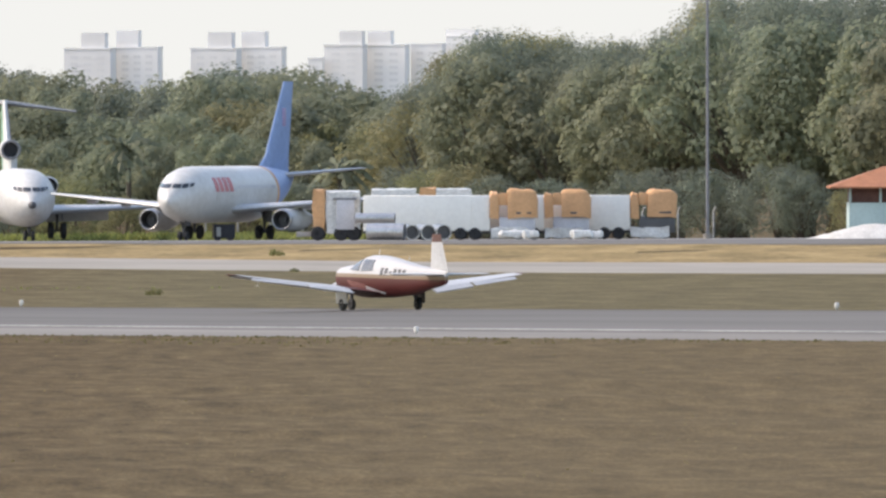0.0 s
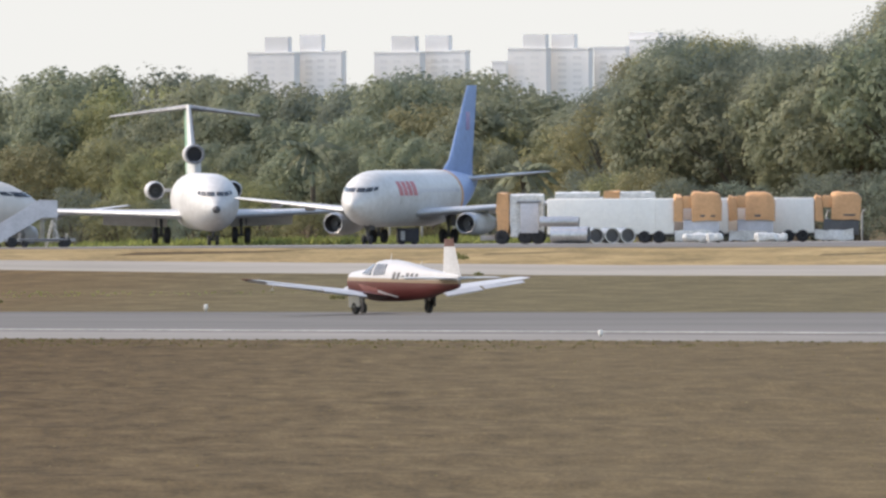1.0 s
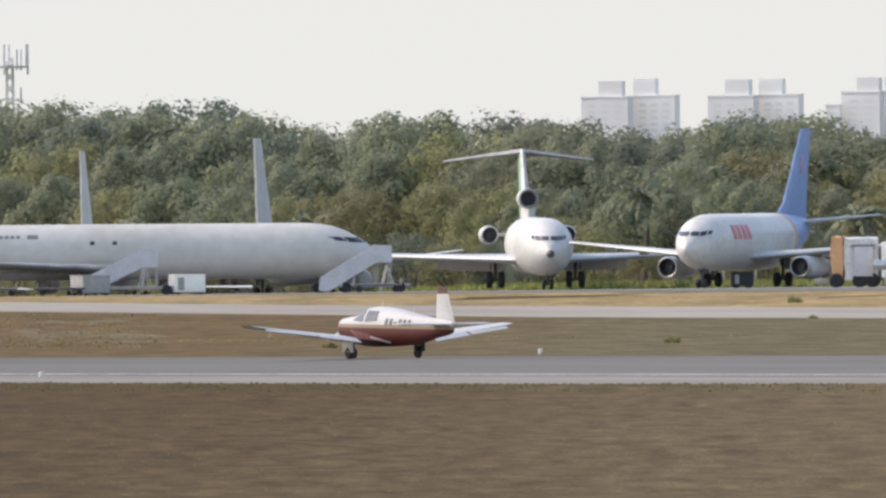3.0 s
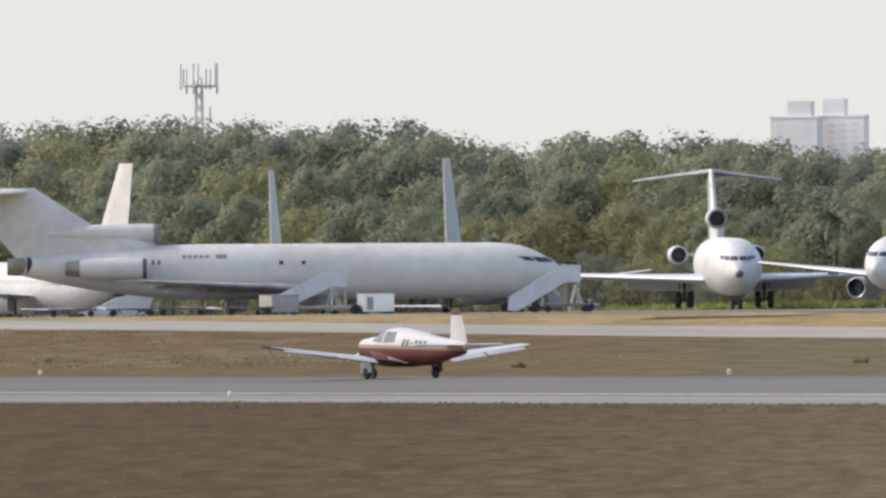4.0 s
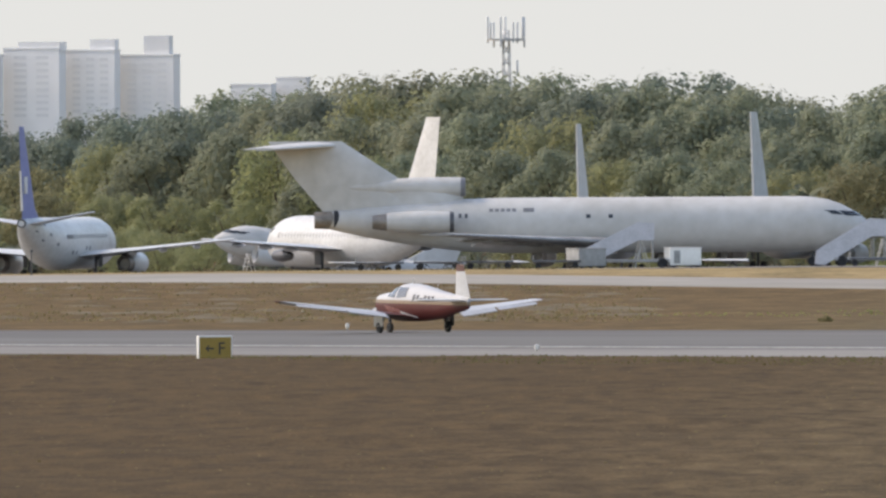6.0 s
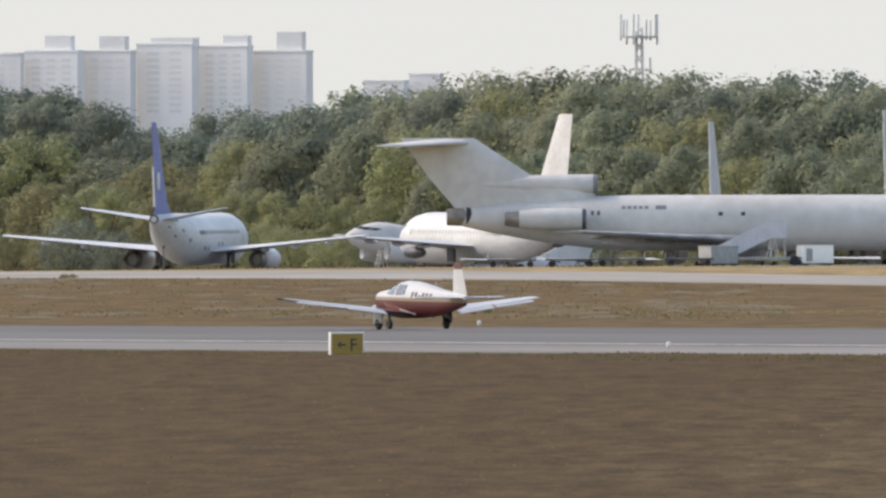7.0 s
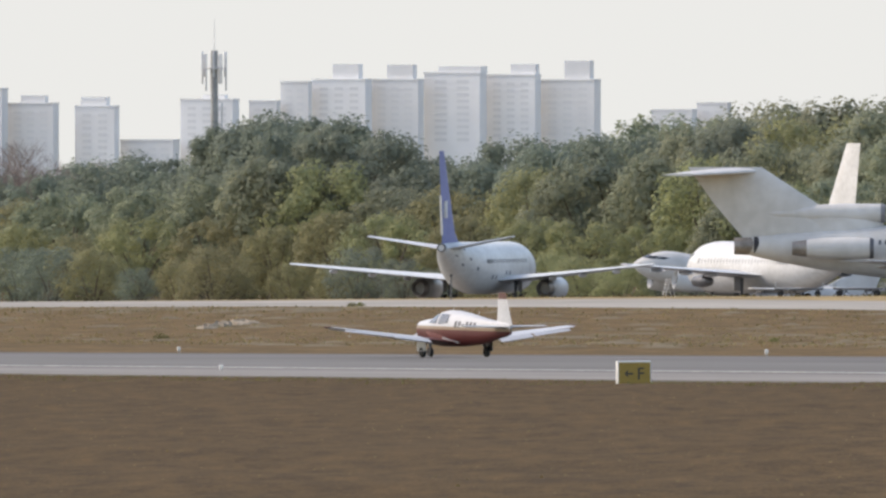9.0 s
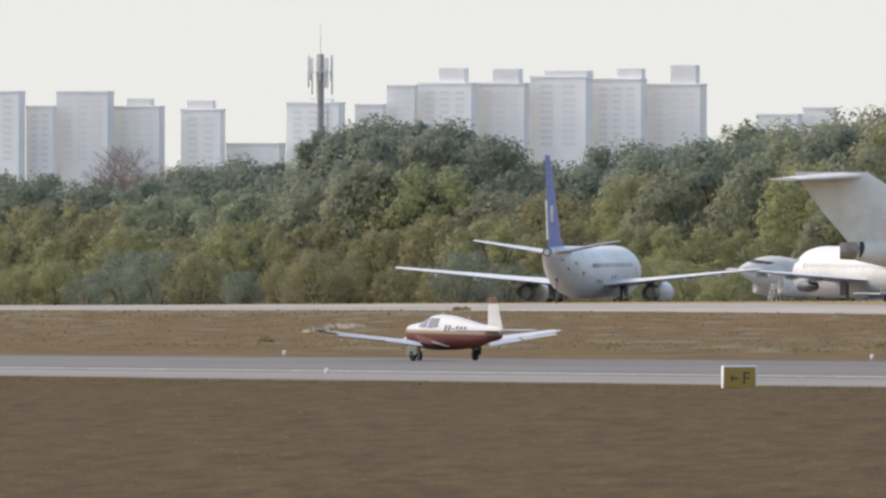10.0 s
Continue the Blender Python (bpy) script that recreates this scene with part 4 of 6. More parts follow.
        if y:
            bm = bmesh.new()
            box(bm, x - 0.38, x + 0.36, y + math.copysign(0.16, y) - 0.012, y + math.copysign(0.16, y) + 0.012, r + 0.02, top + 0.02, 0.008)
            part("gear_door", bm, white if y > 0 else M["dark_metal"], g, "gear door on the leg")
    # exhaust, aerials, beacon
    bm = bmesh.new()
    rod(bm, (1.35, -0.2, 0.58), (1.2, -0.2, 0.44), 0.035, n=8)
    part("exhaust_pipe", bm, M["dark_metal"], ob)
    for x, z, h, lean in ((0.1, 1.76, 0.24, 0.10), (-1.95, 1.48, 0.28, 0.14)):
        bm = bmesh.new()
        rod(bm, (x, 0, z), (x - lean, 0, z + h), 0.016, 0.008, 6)
        part("aerial", bm, M["lamp_white"], ob, "thin whip aerial")
    bm = bmesh.new()
    rod(bm, (0.55, 4.2, 0.96), (0.62, 4.2, 0.83), 0.012, n=6)
    rod(bm, (0.72, 4.2, 0.82), (0.52, 4.2, 0.82), 0.014, n=6)
    part("pitot_tube", bm, M["lamp_white"], ob)
    bm = bmesh.new()
    turned(bm, [(0.06, 0.001), (0.05, 0.03), (0, 0.04)], 10, Matrix.Translation((-4.70, 0, 1.22)) @ Matrix.Rotation(radians(180), 4, "Z"))
    part("tail_light", bm, M["lamp_white"], ob, "small white tail light")
    return ob


plane = propeller_plane()


# ---- runway furniture ----
def edge_light():
    ob = thing("runway_edge_light", "small white elevated runway edge light on the verge", "edge light", "runway edge lights")
    bm = bmesh.new()
    turned(bm, [(0.0, 0.001), (0.0, 0.13), (0.03, 0.13), (0.05, 0.06), (0.16, 0.05)], 12, Matrix.Rotation(radians(-90), 4, "Y"))
    part("base", bm, M["fence"], ob, "grey base")
    bm = bmesh.new()
    turned(bm, [(0.14, 0.001), (0.14, 0.05), (0.20, 0.085), (0.22, 0.115), (0.40, 0.125), (0.46, 0.11), (0.48, 0.06), (0.48, 0.001)], 14, Matrix.Rotation(radians(-90), 4, "Y"))
    part("lamp_head", bm, M["lamp_white"], ob)
    return ob


def on_ground(u, v, rz=0.0, lift=0.0):
    x, y = xy(u, v)
    return pose(x, y, ground_z(x, y) + lift, 0, 0, rz)


light = edge_light()
light.matrix_basis = on_ground(498.8 - 120, 292.4) @ Matrix.Scale(0.7, 4)
for k in range(-1, 8):
    copy_thing(light, on_ground(498.8 + 60 * k, 292.4) @ Matrix.Scale(0.92, 4))
for k in range(-3, 7):
    copy_thing(light, on_ground(498.8 - 63.6 + 60 * k, 240.8) @ Matrix.Scale(0.82, 4))


def block(u, v):
    """The concrete footing on which a near-side light stands."""
    bm = bmesh.new()
    box(bm, -1.1, 1.1, -0.6, 0.6, -0.2, 0.05, 0.02)
    o = mesh_object("light_footing", bm, M["taxiway"])
    o.matrix_basis = on_ground(u, v, 28.27)
    return tagged(o, "pale concrete footing in the verge", "footing", "light footings")


for k in range(-1, 4):
    block(498.8 - 63.6 + 60 * k, 240.8 - 0.4)


def taxi_sign():
    ob = thing("taxiway_sign", "yellow taxiway sign with black arrow and letter F", "sign")
    bm = bmesh.new()
    box(bm, -0.62, 0.62, -0.10, 0.10, 0.10, 0.98, 0.015)
    part("sign_case", bm, M["lamp_white"], ob, "white sign case")
    bm = bmesh.new()
    box(bm, -0.58, 0.58, -0.115, -0.10, 0.15, 0.93)
    face = part("sign_face", bm, M["yellow"], ob, "yellow sign face")
    cu = bpy.data.curves.new("letter", "FONT")
    cu.body, cu.size, cu.extrude, cu.align_x = "F", 0.62, 0.004, "CENTER"
    tx = new("letter", cu)
    tx.data.materials.append(M["black"])
    tx.parent = ob
    tx.matrix_basis = pose(0.22, -0.121, 0.33, 90, 0, 0)
    bm = bmesh.new()
    box(bm, -0.36, -0.06, -0.125, -0.115, 0.51, 0.57)
    for s in (1, -1):
        loft(bm, [[(-0.38, y, 0.54), (-0.24, y, 0.54 + s * 0.13), (-0.24, y, 0.54 + s * 0.06)] for y in (-0.125, -0.1151)])
    part("arrow", bm, M["black"], ob, "black arrow")
    for x in (-0.45, 0.45):
        bm = bmesh.new()
        rod(bm, (x, 0, -0.1), (x, 0, 0.11), 0.035, n=8)
        part("leg", bm, M["dark_metal"], ob)
    return ob


sign = taxi_sign()
sx, sy = at_bearing(3.428, 511)
sign.matrix_basis = pose(sx, sy, ground_z(sx, sy), 0, 0, 24) @ Matrix.Scale(0.87, 4)


# ---- stored boarding bridges and pipes ----
def box_part(name, dims, mat, ob, label="", bevel=0.03):
    bm = bmesh.new()
    box(bm, *dims, bevel)
    return part(name, bm, mat, ob, label)


def wheel_part(ob, x, y, r, w):
    bm = bmesh.new()
    wheel_mesh(bm, r, w, Matrix.Identity(4))
    p = part("wheel", bm, M["rubber"], ob, "black rubber tyre")
    p.matrix_basis = pose(x, y, r)


def crumple(bm, amount, scale, seed):
    """Pushes the points of a mesh about, as slack canvas or plastic hangs."""
    for v in bm.verts:
        p = v.co * scale + Vector((seed * 3.7, seed * 1.9, seed * 5.3))
        v.co += Vector((noise.noise(p), noise.noise(p + Vector((9, 0, 0))), noise.noise(p + Vector((0, 9, 0))))) * amount


def wrapped_box(name, dims, mat, ob, label, seed, amount=0.09):
    bm = bmesh.new()
    box(bm, *dims)
    bmesh.ops.subdivide_edges(bm, edges=bm.edges[:], cuts=6, use_grid_fill=True)
    crumple(bm, amount, 1.6, seed)
    return part(name, bm, mat, ob, label)


def bridge(length, width=2.8, hood=True, dark=False):
    """A dismantled boarding bridge: white tunnel, orange hood round its mouth, wheels. x runs along it, the hood at +x."""
    ob = thing("boarding_bridge", "stored white boarding bridge section with orange canvas hood", "boarding bridge", "stored boarding bridges")
    w = width / 2
    box_part("tunnel", (-length, 0, -w, w, 0.6, 2.95), M["tunnel"], ob, "", 0.06)
    n = int(length / 1.1)
    for k in range(1, n):
        box_part("panel_rib", (-length * k / n - 0.03, -length * k / n + 0.03, -w - 0.02, w + 0.02, 0.65, 2.97), M["tunnel"], ob, "", 0.01)
    box_part("chassis", (-length, 0.4, -w + 0.3, w - 0.3, 0.42, 0.72), M["dark_metal"], ob, "dark steel chassis")
    if hood:
        for x0, x1, top in ((0.02, 0.62, 3.15), (1.15, 3.1, 3.35)):
            bm = bmesh.new()
            prof = [(-w - 0.12, 1.45), (-w - 0.12, top - 0.3), (-w - 0.02, top - 0.1), (-w + 0.25, top), (w - 0.25, top), (w + 0.02, top - 0.1), (w + 0.12, top - 0.3), (w + 0.12, 1.45)]
            rings = []
            for f, sink in ((0.0, 0.16), (0.06, 0.05), (0.2, 0.0), (0.5, 0.05), (0.72, 0.02), (0.88, 0.12), (0.96, 0.26), (1.0, 0.45)):
                rings.append([(x0 + (x1 - x0) * f, y * (1 - sink * 0.1), z - sink * (z - 1.45) / (top - 1.45)) for y, z in prof])
            loft(bm, rings)
            crumple(bm, 0.16, 0.9, length + x0)
            part("hood", bm, M["orange"], ob, "orange canvas hood")
        box_part("hood_roof", (0.6, 1.35, -w, w, 2.3, 3.1), M["orange"], ob, "orange canvas between the hoods")
        wrapped_box("plastic_wrap", (0.1, 2.6, -w - 0.35, -w + 0.1, 0.15, 0.8), M["wrap"], ob, "crumpled pale plastic wrapping", length, 0.14)
        box_part("cab", (0.62, 3.0, -w + 0.05, w - 0.05, 0.45, 1.5), M["dark_metal"] if dark else M["stair"], ob, "bluish grey cab base")
        box_part("bumper", (1.75, 2.75, -w - 0.135, -w - 0.10, 1.72, 1.86), M["dark_metal"], ob, "dark slot in the hood")
    for x in (-length * 0.12, -length * 0.12 - 0.95):
        wheel_part(ob, x, -w + 0.1, 0.42, 0.3)
        wheel_part(ob, x, w - 0.1, 0.42, 0.3)
    return ob


def bundle(x0, x1, z):
    bm = bmesh.new()
    rings = []
    n = 9
    for i in range(n):
        x = x0 + (x1 - x0) * i / (n - 1)
        r = 0.27 + 0.02 * math.sin(i * 1.3) + 0.01 * math.sin(i * 2.7) + (0.0 if 0 < i < n - 1 else -0.12)
        rings.append([(x, r * 1.3 * math.cos(a), z + r * math.copysign(abs(math.sin(a)) ** 0.6, math.sin(a)) * (1 + 0.08 * math.sin(3 * a + i))) for a in [2 * math.pi * k / 12 for k in range(12)]])
    loft(bm, rings)
    crumple(bm, 0.14, 1.8, x1 + x0)
    o = mesh_object("wrapped_load", bm, M["wrap"])
    return tagged(o, "white plastic-wrapped bundle on the apron", "bundle", "wrapped bundles")


for bearing, d, ln, dark in ((-0.936, 1126, 8.4, False), (-1.119, 1130, 5.5, False), (-1.410, 1134, 6.5, True)):
    o = bridge(ln, dark=dark)
    o.matrix_basis = put(bearing, d, -1.0)
back_row = bridge(8.6, hood=False)
back_row.matrix_basis = put(-0.94, 1143, -1.0)
for bearing, d, x0, x1 in ((-0.98, 1112, -0.3, 1.5), (-1.045, 1111, 0.0, 1.1), (-1.22, 1110, -0.2, 1.3), (-1.272, 1112, 0.0, 0.9)):
    o = bundle(x0, x1, 0.34)
    o.matrix_basis = put(bearing, d, -3)
# roof-top crates on the rear tunnel
for bearing, x0, x1, mat, lab in ((-0.535, 0, 3.0, M["wrap"], "white wrapped load"), (-0.70, 0, 1.05, M["orange"], "orange folded canvas"), (-0.755, 0, 2.3, M["wrap"], "pale wrapped load")):
    bm = bmesh.new()
    box(bm, x0, x1, -0.9, 0.9, 0, 0.52 if mat is M["orange"] else 0.45)
    bmesh.ops.subdivide_edges(bm, edges=bm.edges[:], cuts=6, use_grid_fill=True)
    crumple(bm, 0.12, 1.3, x1)
    o = tagged(mesh_object("roof_load", bm, mat), lab + " on a boarding bridge roof", "load", "roof loads")
    p = put(bearing, 1140, -1.0)
    o.matrix_basis = p @ Matrix.Translation((0, 0, 2.99))


def cab_unit():
    """The upright end unit: orange side, grey panels, wheels."""
    ob = thing("bridge_cab", "grey wrapped bridge cab with an orange side, on wheels", "bridge cab")
    wrapped_box("frame", (0.9, 3.1, -1.3, 1.3, 0.5, 3.3), M["wrap"], ob, "pale crumpled plastic-wrapped frame", 2.0, 0.16)
    wrapped_box("orange_side", (0.05, 0.85, -1.35, 1.35, 0.55, 3.4), M["orange"], ob, "orange canvas side", 5.0, 0.13)
    box_part("front_panel", (1.6, 2.8, -1.55, -1.43, 0.75, 2.75), M["stair"], ob, "flat grey panel", 0.02)
    box_part("top_rail", (1.35, 2.95, -1.58, -1.3, 2.72, 2.86), M["pole_grey"], ob, "grey top rail", 0.02)
    box_part("tow_bar", (-1.1, 0.2, -0.5, -0.3, 0.25, 0.6), M["fence"], ob, "grey tow bar", 0.03)
    for x in (0.35, 1.9, 2.75):
        wheel_part(ob, x, -1.35, 0.48, 0.34)
        wheel_part(ob, x, 1.2, 0.48, 0.34)
    return ob


cab_unit().matrix_basis = put(-0.338, 1128, -2)


def pipe(length, r):
    ob = thing("steel_pipe", "large grey steel duct pipe lying on the apron", "pipe", "stored pipes")
    bm = bmesh.new()
    turned(bm, [(0, r * 0.86), (0, r), (-0.12, r), (-0.13, r * 0.96)] + [(-length * k / 4 + s, r * q) for k in (1, 2, 3) for s, q in ((0.05, 0.96), (0.04, 1.0), (-0.04, 1.0), (-0.05, 0.96))] + [(-length, r * 0.96), (-length, r * 0.86), (0, r * 0.86)], 24, Matrix.Translation((0, 0, r)))
    part("tube", bm, M["metal"], ob)
    # dark disc: the pipe's inner shade as colour
    bm = bmesh.new()
    turned(bm, [(-0.3, 0.001), (-0.3, r * 0.85)], 20, Matrix.Translation((0, 0, r)))
    part("inside", bm, M["dark_metal"], ob, "dark inside")
    return ob


pp = pipe(2.4, 0.52)
pp.matrix_basis = put(-0.674, 1116, -78)
for bearing in (-0.728, -0.781):
    copy_thing(pp, put(bearing, 1116, -78))
long_pipe = pipe(2.5, 0.56)
long_pipe.matrix_basis = put(-0.648, 1114, -14)
up = pipe(2.6, 0.34)
up.matrix_basis = put(-0.615, 1119.5, -8) @ Matrix.Translation((0, 0, 1.12))


# ---- stairs and ground equipment by the freighter ----
def airstair(reach, rise, width=1.5, left=False):
    """Covered passenger stairs on a chassis; x runs from foot to head."""
    ob = thing("passenger_stairs", "grey mobile passenger stairs with solid sides", "passenger stairs", "passenger stairs")
    for y in (-width / 2, width / 2):
        bm = bmesh.new()
        loft(bm, [[(0, yy, 0.15), (0.55, yy, 0.1), (reach, yy, rise - 0.35), (reach + 1.1, yy, rise - 0.35), (reach + 1.1, yy, rise + 0.85), (reach, yy, rise + 0.9), (0.1, yy, 1.1)] for yy in (y - 0.03, y + 0.03)])
        part("side_panel", bm, M["stair"], ob, "solid grey side panel")
    n = int(rise / 0.19)
    for k in range(n):
        box_part("step", (0.35 + (reach - 0.35) * k / n, 0.35 + (reach - 0.35) * (k + 1) / n + 0.03, -width / 2 + 0.03, width / 2 - 0.03, rise * (k + 1) / n - 0.05, rise * (k + 1) / n), M["fence"], ob, "", 0.0)
    box_part("landing", (reach, reach + 1.1, -width / 2 + 0.03, width / 2 - 0.03, rise - 0.08, rise), M["fence"], ob)
    box_part("chassis", (1.2, reach + 2.4, -0.8, 0.8, 0.4, 0.62), M["fence"], ob, "grey chassis")
    for x in (1.8, reach + 1.7):
        for y in (-0.75, 0.75):
            wheel_part(ob, x, y, 0.36, 0.24)
    for x in (reach + 0.1, reach + 1.0):
        for y in (-0.7, 0.7):
            bm = bmesh.new()
            rod(bm, (x, y, 0.5), (x, y, rise - 0.08), 0.05, n=6)
            part("prop", bm, M["fence"], ob, "support post")
    return ob


airstair(3.9, 2.45).matrix_basis = put(1.392, 1190, 8)
airstair(4.4, 2.3).matrix_basis = put(2.205, 1186, 4)


def shed(w, h, d, mat, label):
    ob = thing("equipment_box", label, "equipment box")
    box_part("casing", (0, w, -d / 2, d / 2, 0.15, h), mat, ob, "", 0.04)
    box_part("door_panel", (w * 0.12, w * 0.32, -d / 2 - 0.03, -d / 2, 0.3, h - 0.15), M["fence"], ob, "grey door panel", 0.01)
    box_part("lid", (-0.04, w + 0.04, -d / 2 - 0.04, d / 2 + 0.04, h, h + 0.06), mat, ob, "", 0.02)
    for x in (0.3, w - 0.3):
        wheel_part(ob, x, -d / 2 + 0.1, 0.2, 0.14)
        wheel_part(ob, x, d / 2 - 0.1, 0.2, 0.14)
    return ob


shed(2.3, 1.35, 1.4, M["tunnel"], "white ground power unit box on small wheels").matrix_basis = put(1.895, 1186, 20)
shed(2.3, 1.35, 1.6, M["fence"], "grey equipment cabin beside the stairs").matrix_basis = put(2.215, 1182, 36)


# Added dark box where the twin-jet's starboard main gear would show.
shed(1.5, 1.1, 1.4, M["hole"], "dark added box standing in for the airliner's main gear").matrix_basis = put(0.0, 1192, 5)


def cart(length):
    ob = thing("baggage_cart", "low flat grey equipment cart", "cart", "equipment carts")
    box_part("deck", (0, length, -0.7, 0.7, 0.45, 0.58), M["dark_metal"], ob, "", 0.02)
    for x in (0.4, length - 0.4):
        for y in (-0.55, 0.55):
            wheel_part(ob, x, y, 0.22, 0.16)
    for x in (0.05, length - 0.05):
        bm = bmesh.new()
        rod(bm, (x, -0.65, 0.58), (x, -0.65, 0.95), 0.03, n=6)
        rod(bm, (x, 0.65, 0.58), (x, 0.65, 0.95), 0.03, n=6)
        rod(bm, (x, -0.65, 0.93), (x, 0.65, 0.93), 0.03, n=6)
        part("end_frame", bm, M["fence"], ob)
    return ob


ct = cart(3.4)
ct.matrix_basis = put(2.35, 1182, 2)
for bearing, rz in ((2.58, 4), (2.75, -3), (2.95, 2), (1.28, 5)):
    copy_thing(ct, put(bearing, 1184, rz))


def stored_panel(span, chord):
    """A wing panel taken off an airliner, laid over two trestles."""
    ob = thing("stored_wing_panel", "dismantled white wing panel lying on low trestles", "wing panel", "stored wing panels")
    bm = bmesh.new()
    surface_wing(bm, [(chord * 0.5, -span / 2, 0.75, chord, 0.42), (chord * 0.2, span * 0.1, 0.82, chord * 0.75, 0.3), (-chord * 0.1, span / 2, 0.95, chord * 0.45, 0.16)])
    part("panel", bm, M["dirty_white"], ob)
    for y in (-span * 0.3, span * 0.25):
        bm = bmesh.new()
        box(bm, -0.6, 0.6, y - 0.06, y + 0.06, 0.52, 0.64)
        for x in (-0.55, 0.55):
            rod(bm, (x * 1.2, y - 0.3, 0), (x * 0.8, y, 0.56), 0.04, n=6)
            rod(bm, (x * 1.2, y + 0.3, 0), (x * 0.8, y, 0.56), 0.04, n=6)
        part("trestle", bm, M["dark_metal"], ob, "dark steel trestle")
    return ob


for bearing, d, rz, span, chord in ((2.68, 1226, 60, 4.2, 2.0), (2.95, 1236, 118, 4.6, 2.2), (2.45, 1224, 140, 4.0, 1.8), (1.75, 1225, 88, 5.5, 2.0)):
    stored_panel(span, chord).matrix_basis = put(bearing, d, rz) @ Matrix.Diagonal((1, 1, 0.6, 1))


def ladder():
    ob = thing("work_ladder", "white tubular maintenance ladder on the apron", "ladder", "maintenance ladders")
    for y in (-0.3, 0.3):
        bm = bmesh.new()
        rod(bm, (-0.5, y, 0), (0, y, 1.9), 0.035, n=6)
        rod(bm, (0.6, y, 0), (0, y, 1.9), 0.03, n=6)
        part("rail", bm, M["lamp_white"], ob)
    for k in range(6):
        bm = bmesh.new()
        rod(bm, (-0.5 + k * 0.08, -0.3, 0.3 + k * 0.3), (-0.5 + k * 0.08, 0.3, 0.3 + k * 0.3), 0.02, n=6)
        part("rung", bm, M["lamp_white"], ob)
    return ob


ld = ladder()
ld.matrix_basis = put(1.985, 1186, 20)
copy_thing(ld, put(1.165, 1192, -10))
copy_thing(ld, put(3.31, 1300, 30))


# ---- old twin-propeller aircraft beyond the tails ----
def prop_liner():
    ob = thing("old_propeller_airliner", "old white twin-propeller airliner with round engine cowlings", "airliner")
    b = Body(19.5, 2.9, 1.25, 1.3, 9.0, 0.4, 0.12)
    bm = bmesh.new()
    b.skin(bm, 28)
    part("fuselage", bm, M["dirty_white"], ob)
    cockpit(ob, b, 2.9, 0.66)
    for side in (1, -1):
        bm = bmesh.new()
        surface_wing(bm, [(-4.2, side * 0.5, 1.9, 4.0, 0.55), (-5.6, side * 5, 2.15, 3.0, 0.4), (-7.2, side * 14.0, 2.9, 1.4, 0.15)])
        part("wing", bm, M["grey"], ob)
        bm = bmesh.new()
        turned(bm, [(-0.9, 0.001), (-0.4, 0.55), (0.0, 0.62), (0.1, 0.68), (-0.1, 0.76), (-1.2, 0.74), (-3.2, 0.35), (-4.0, 0.05)], 20, Matrix.Translation((-2.6, side * 2.85, 1.95)))
        e = part("engine_cowling", bm, M["dirty_white"], ob)
        bm = bmesh.new()
        turned(bm, [(0.0, 0.001), (0.0, 0.6)], 18, Matrix.Translation((-2.85, side * 2.85, 1.95)))
        part("cowling_opening", bm, M["hole"], e)
        gear(ob, "main_gear", -4.4, side * 2.85, 1.4, 0.5, 0.35, 0.05, False)
        bm = bmesh.new()
        surface_wing(bm, [(-16.6, side * 0.1, 3.3, 2.2, 0.2), (-17.4, side * 4.0, 3.4, 1.2, 0.1)])
        part("tailplane", bm, M["grey"], ob)
    bm = bmesh.new()
    surface_wing(bm, [(-15.0, 0, 3.6, 4.2, 0.3), (-17.6, 0, 5.6, 2.0, 0.18)], True)
    part("fin", bm, M["dirty_white"], ob)
    return ob


prop_liner().matrix_basis = put(3.45, 1352, 180 + 22, 1.06) @ pose(0, 0, 0.86, 0, -11.0, 0)


# ---- hut, rubble heap, lamp pole, fence posts ----
def hut():
    ob = thing("hut", "teal rendered hut with terracotta hipped roof", "hut")
    box_part("wall", (-3.0, 3.0, -2.2, 2.2, 0, 2.35), M["teal"], ob, "", 0.02)
    box_part("upper_wall", (-2.95, 2.95, -2.15, 2.15, 2.35, 3.4), M["dark_wood"], ob, "dark red upper wall", 0.02)
    for x in (-3.0, -1.0, 1.0, 2.85):
        box_part("post", (x, x + 0.15, -2.25, -2.1, 2.3, 3.5), M["teal"], ob, "", 0.01)
    bm = bmesh.new()
    lo = [bm.verts.new(p) for p in ((-4.3, -3.4, 3.3), (4.3, -3.4, 3.3), (4.3, 3.4, 3.3), (-4.3, 3.4, 3.3))]
    lo2 = [bm.verts.new((v.co.x, v.co.y, 3.42)) for v in lo]
    top = [bm.verts.new(p) for p in ((-0.6, 0, 4.75), (0.6, 0, 4.75))]
    for i in range(4):
        bm.faces.new((lo[i], lo[(i + 1) % 4], lo2[(i + 1) % 4], lo2[i]))
    bm.faces.new(lo[::-1])
    bm.faces.new((lo2[0], lo2[1], top[1], top[0]))
    bm.faces.new((lo2[1], lo2[2], top[1]))
    bm.faces.new((lo2[2], lo2[3], top[0], top[1]))
    bm.faces.new((lo2[3], lo2[0], top[0]))
    part("roof", bm, M["tile"], ob, "terracotta tiled roof", False)
    return ob


hut().matrix_basis = put(-2.30, 1120, 0)

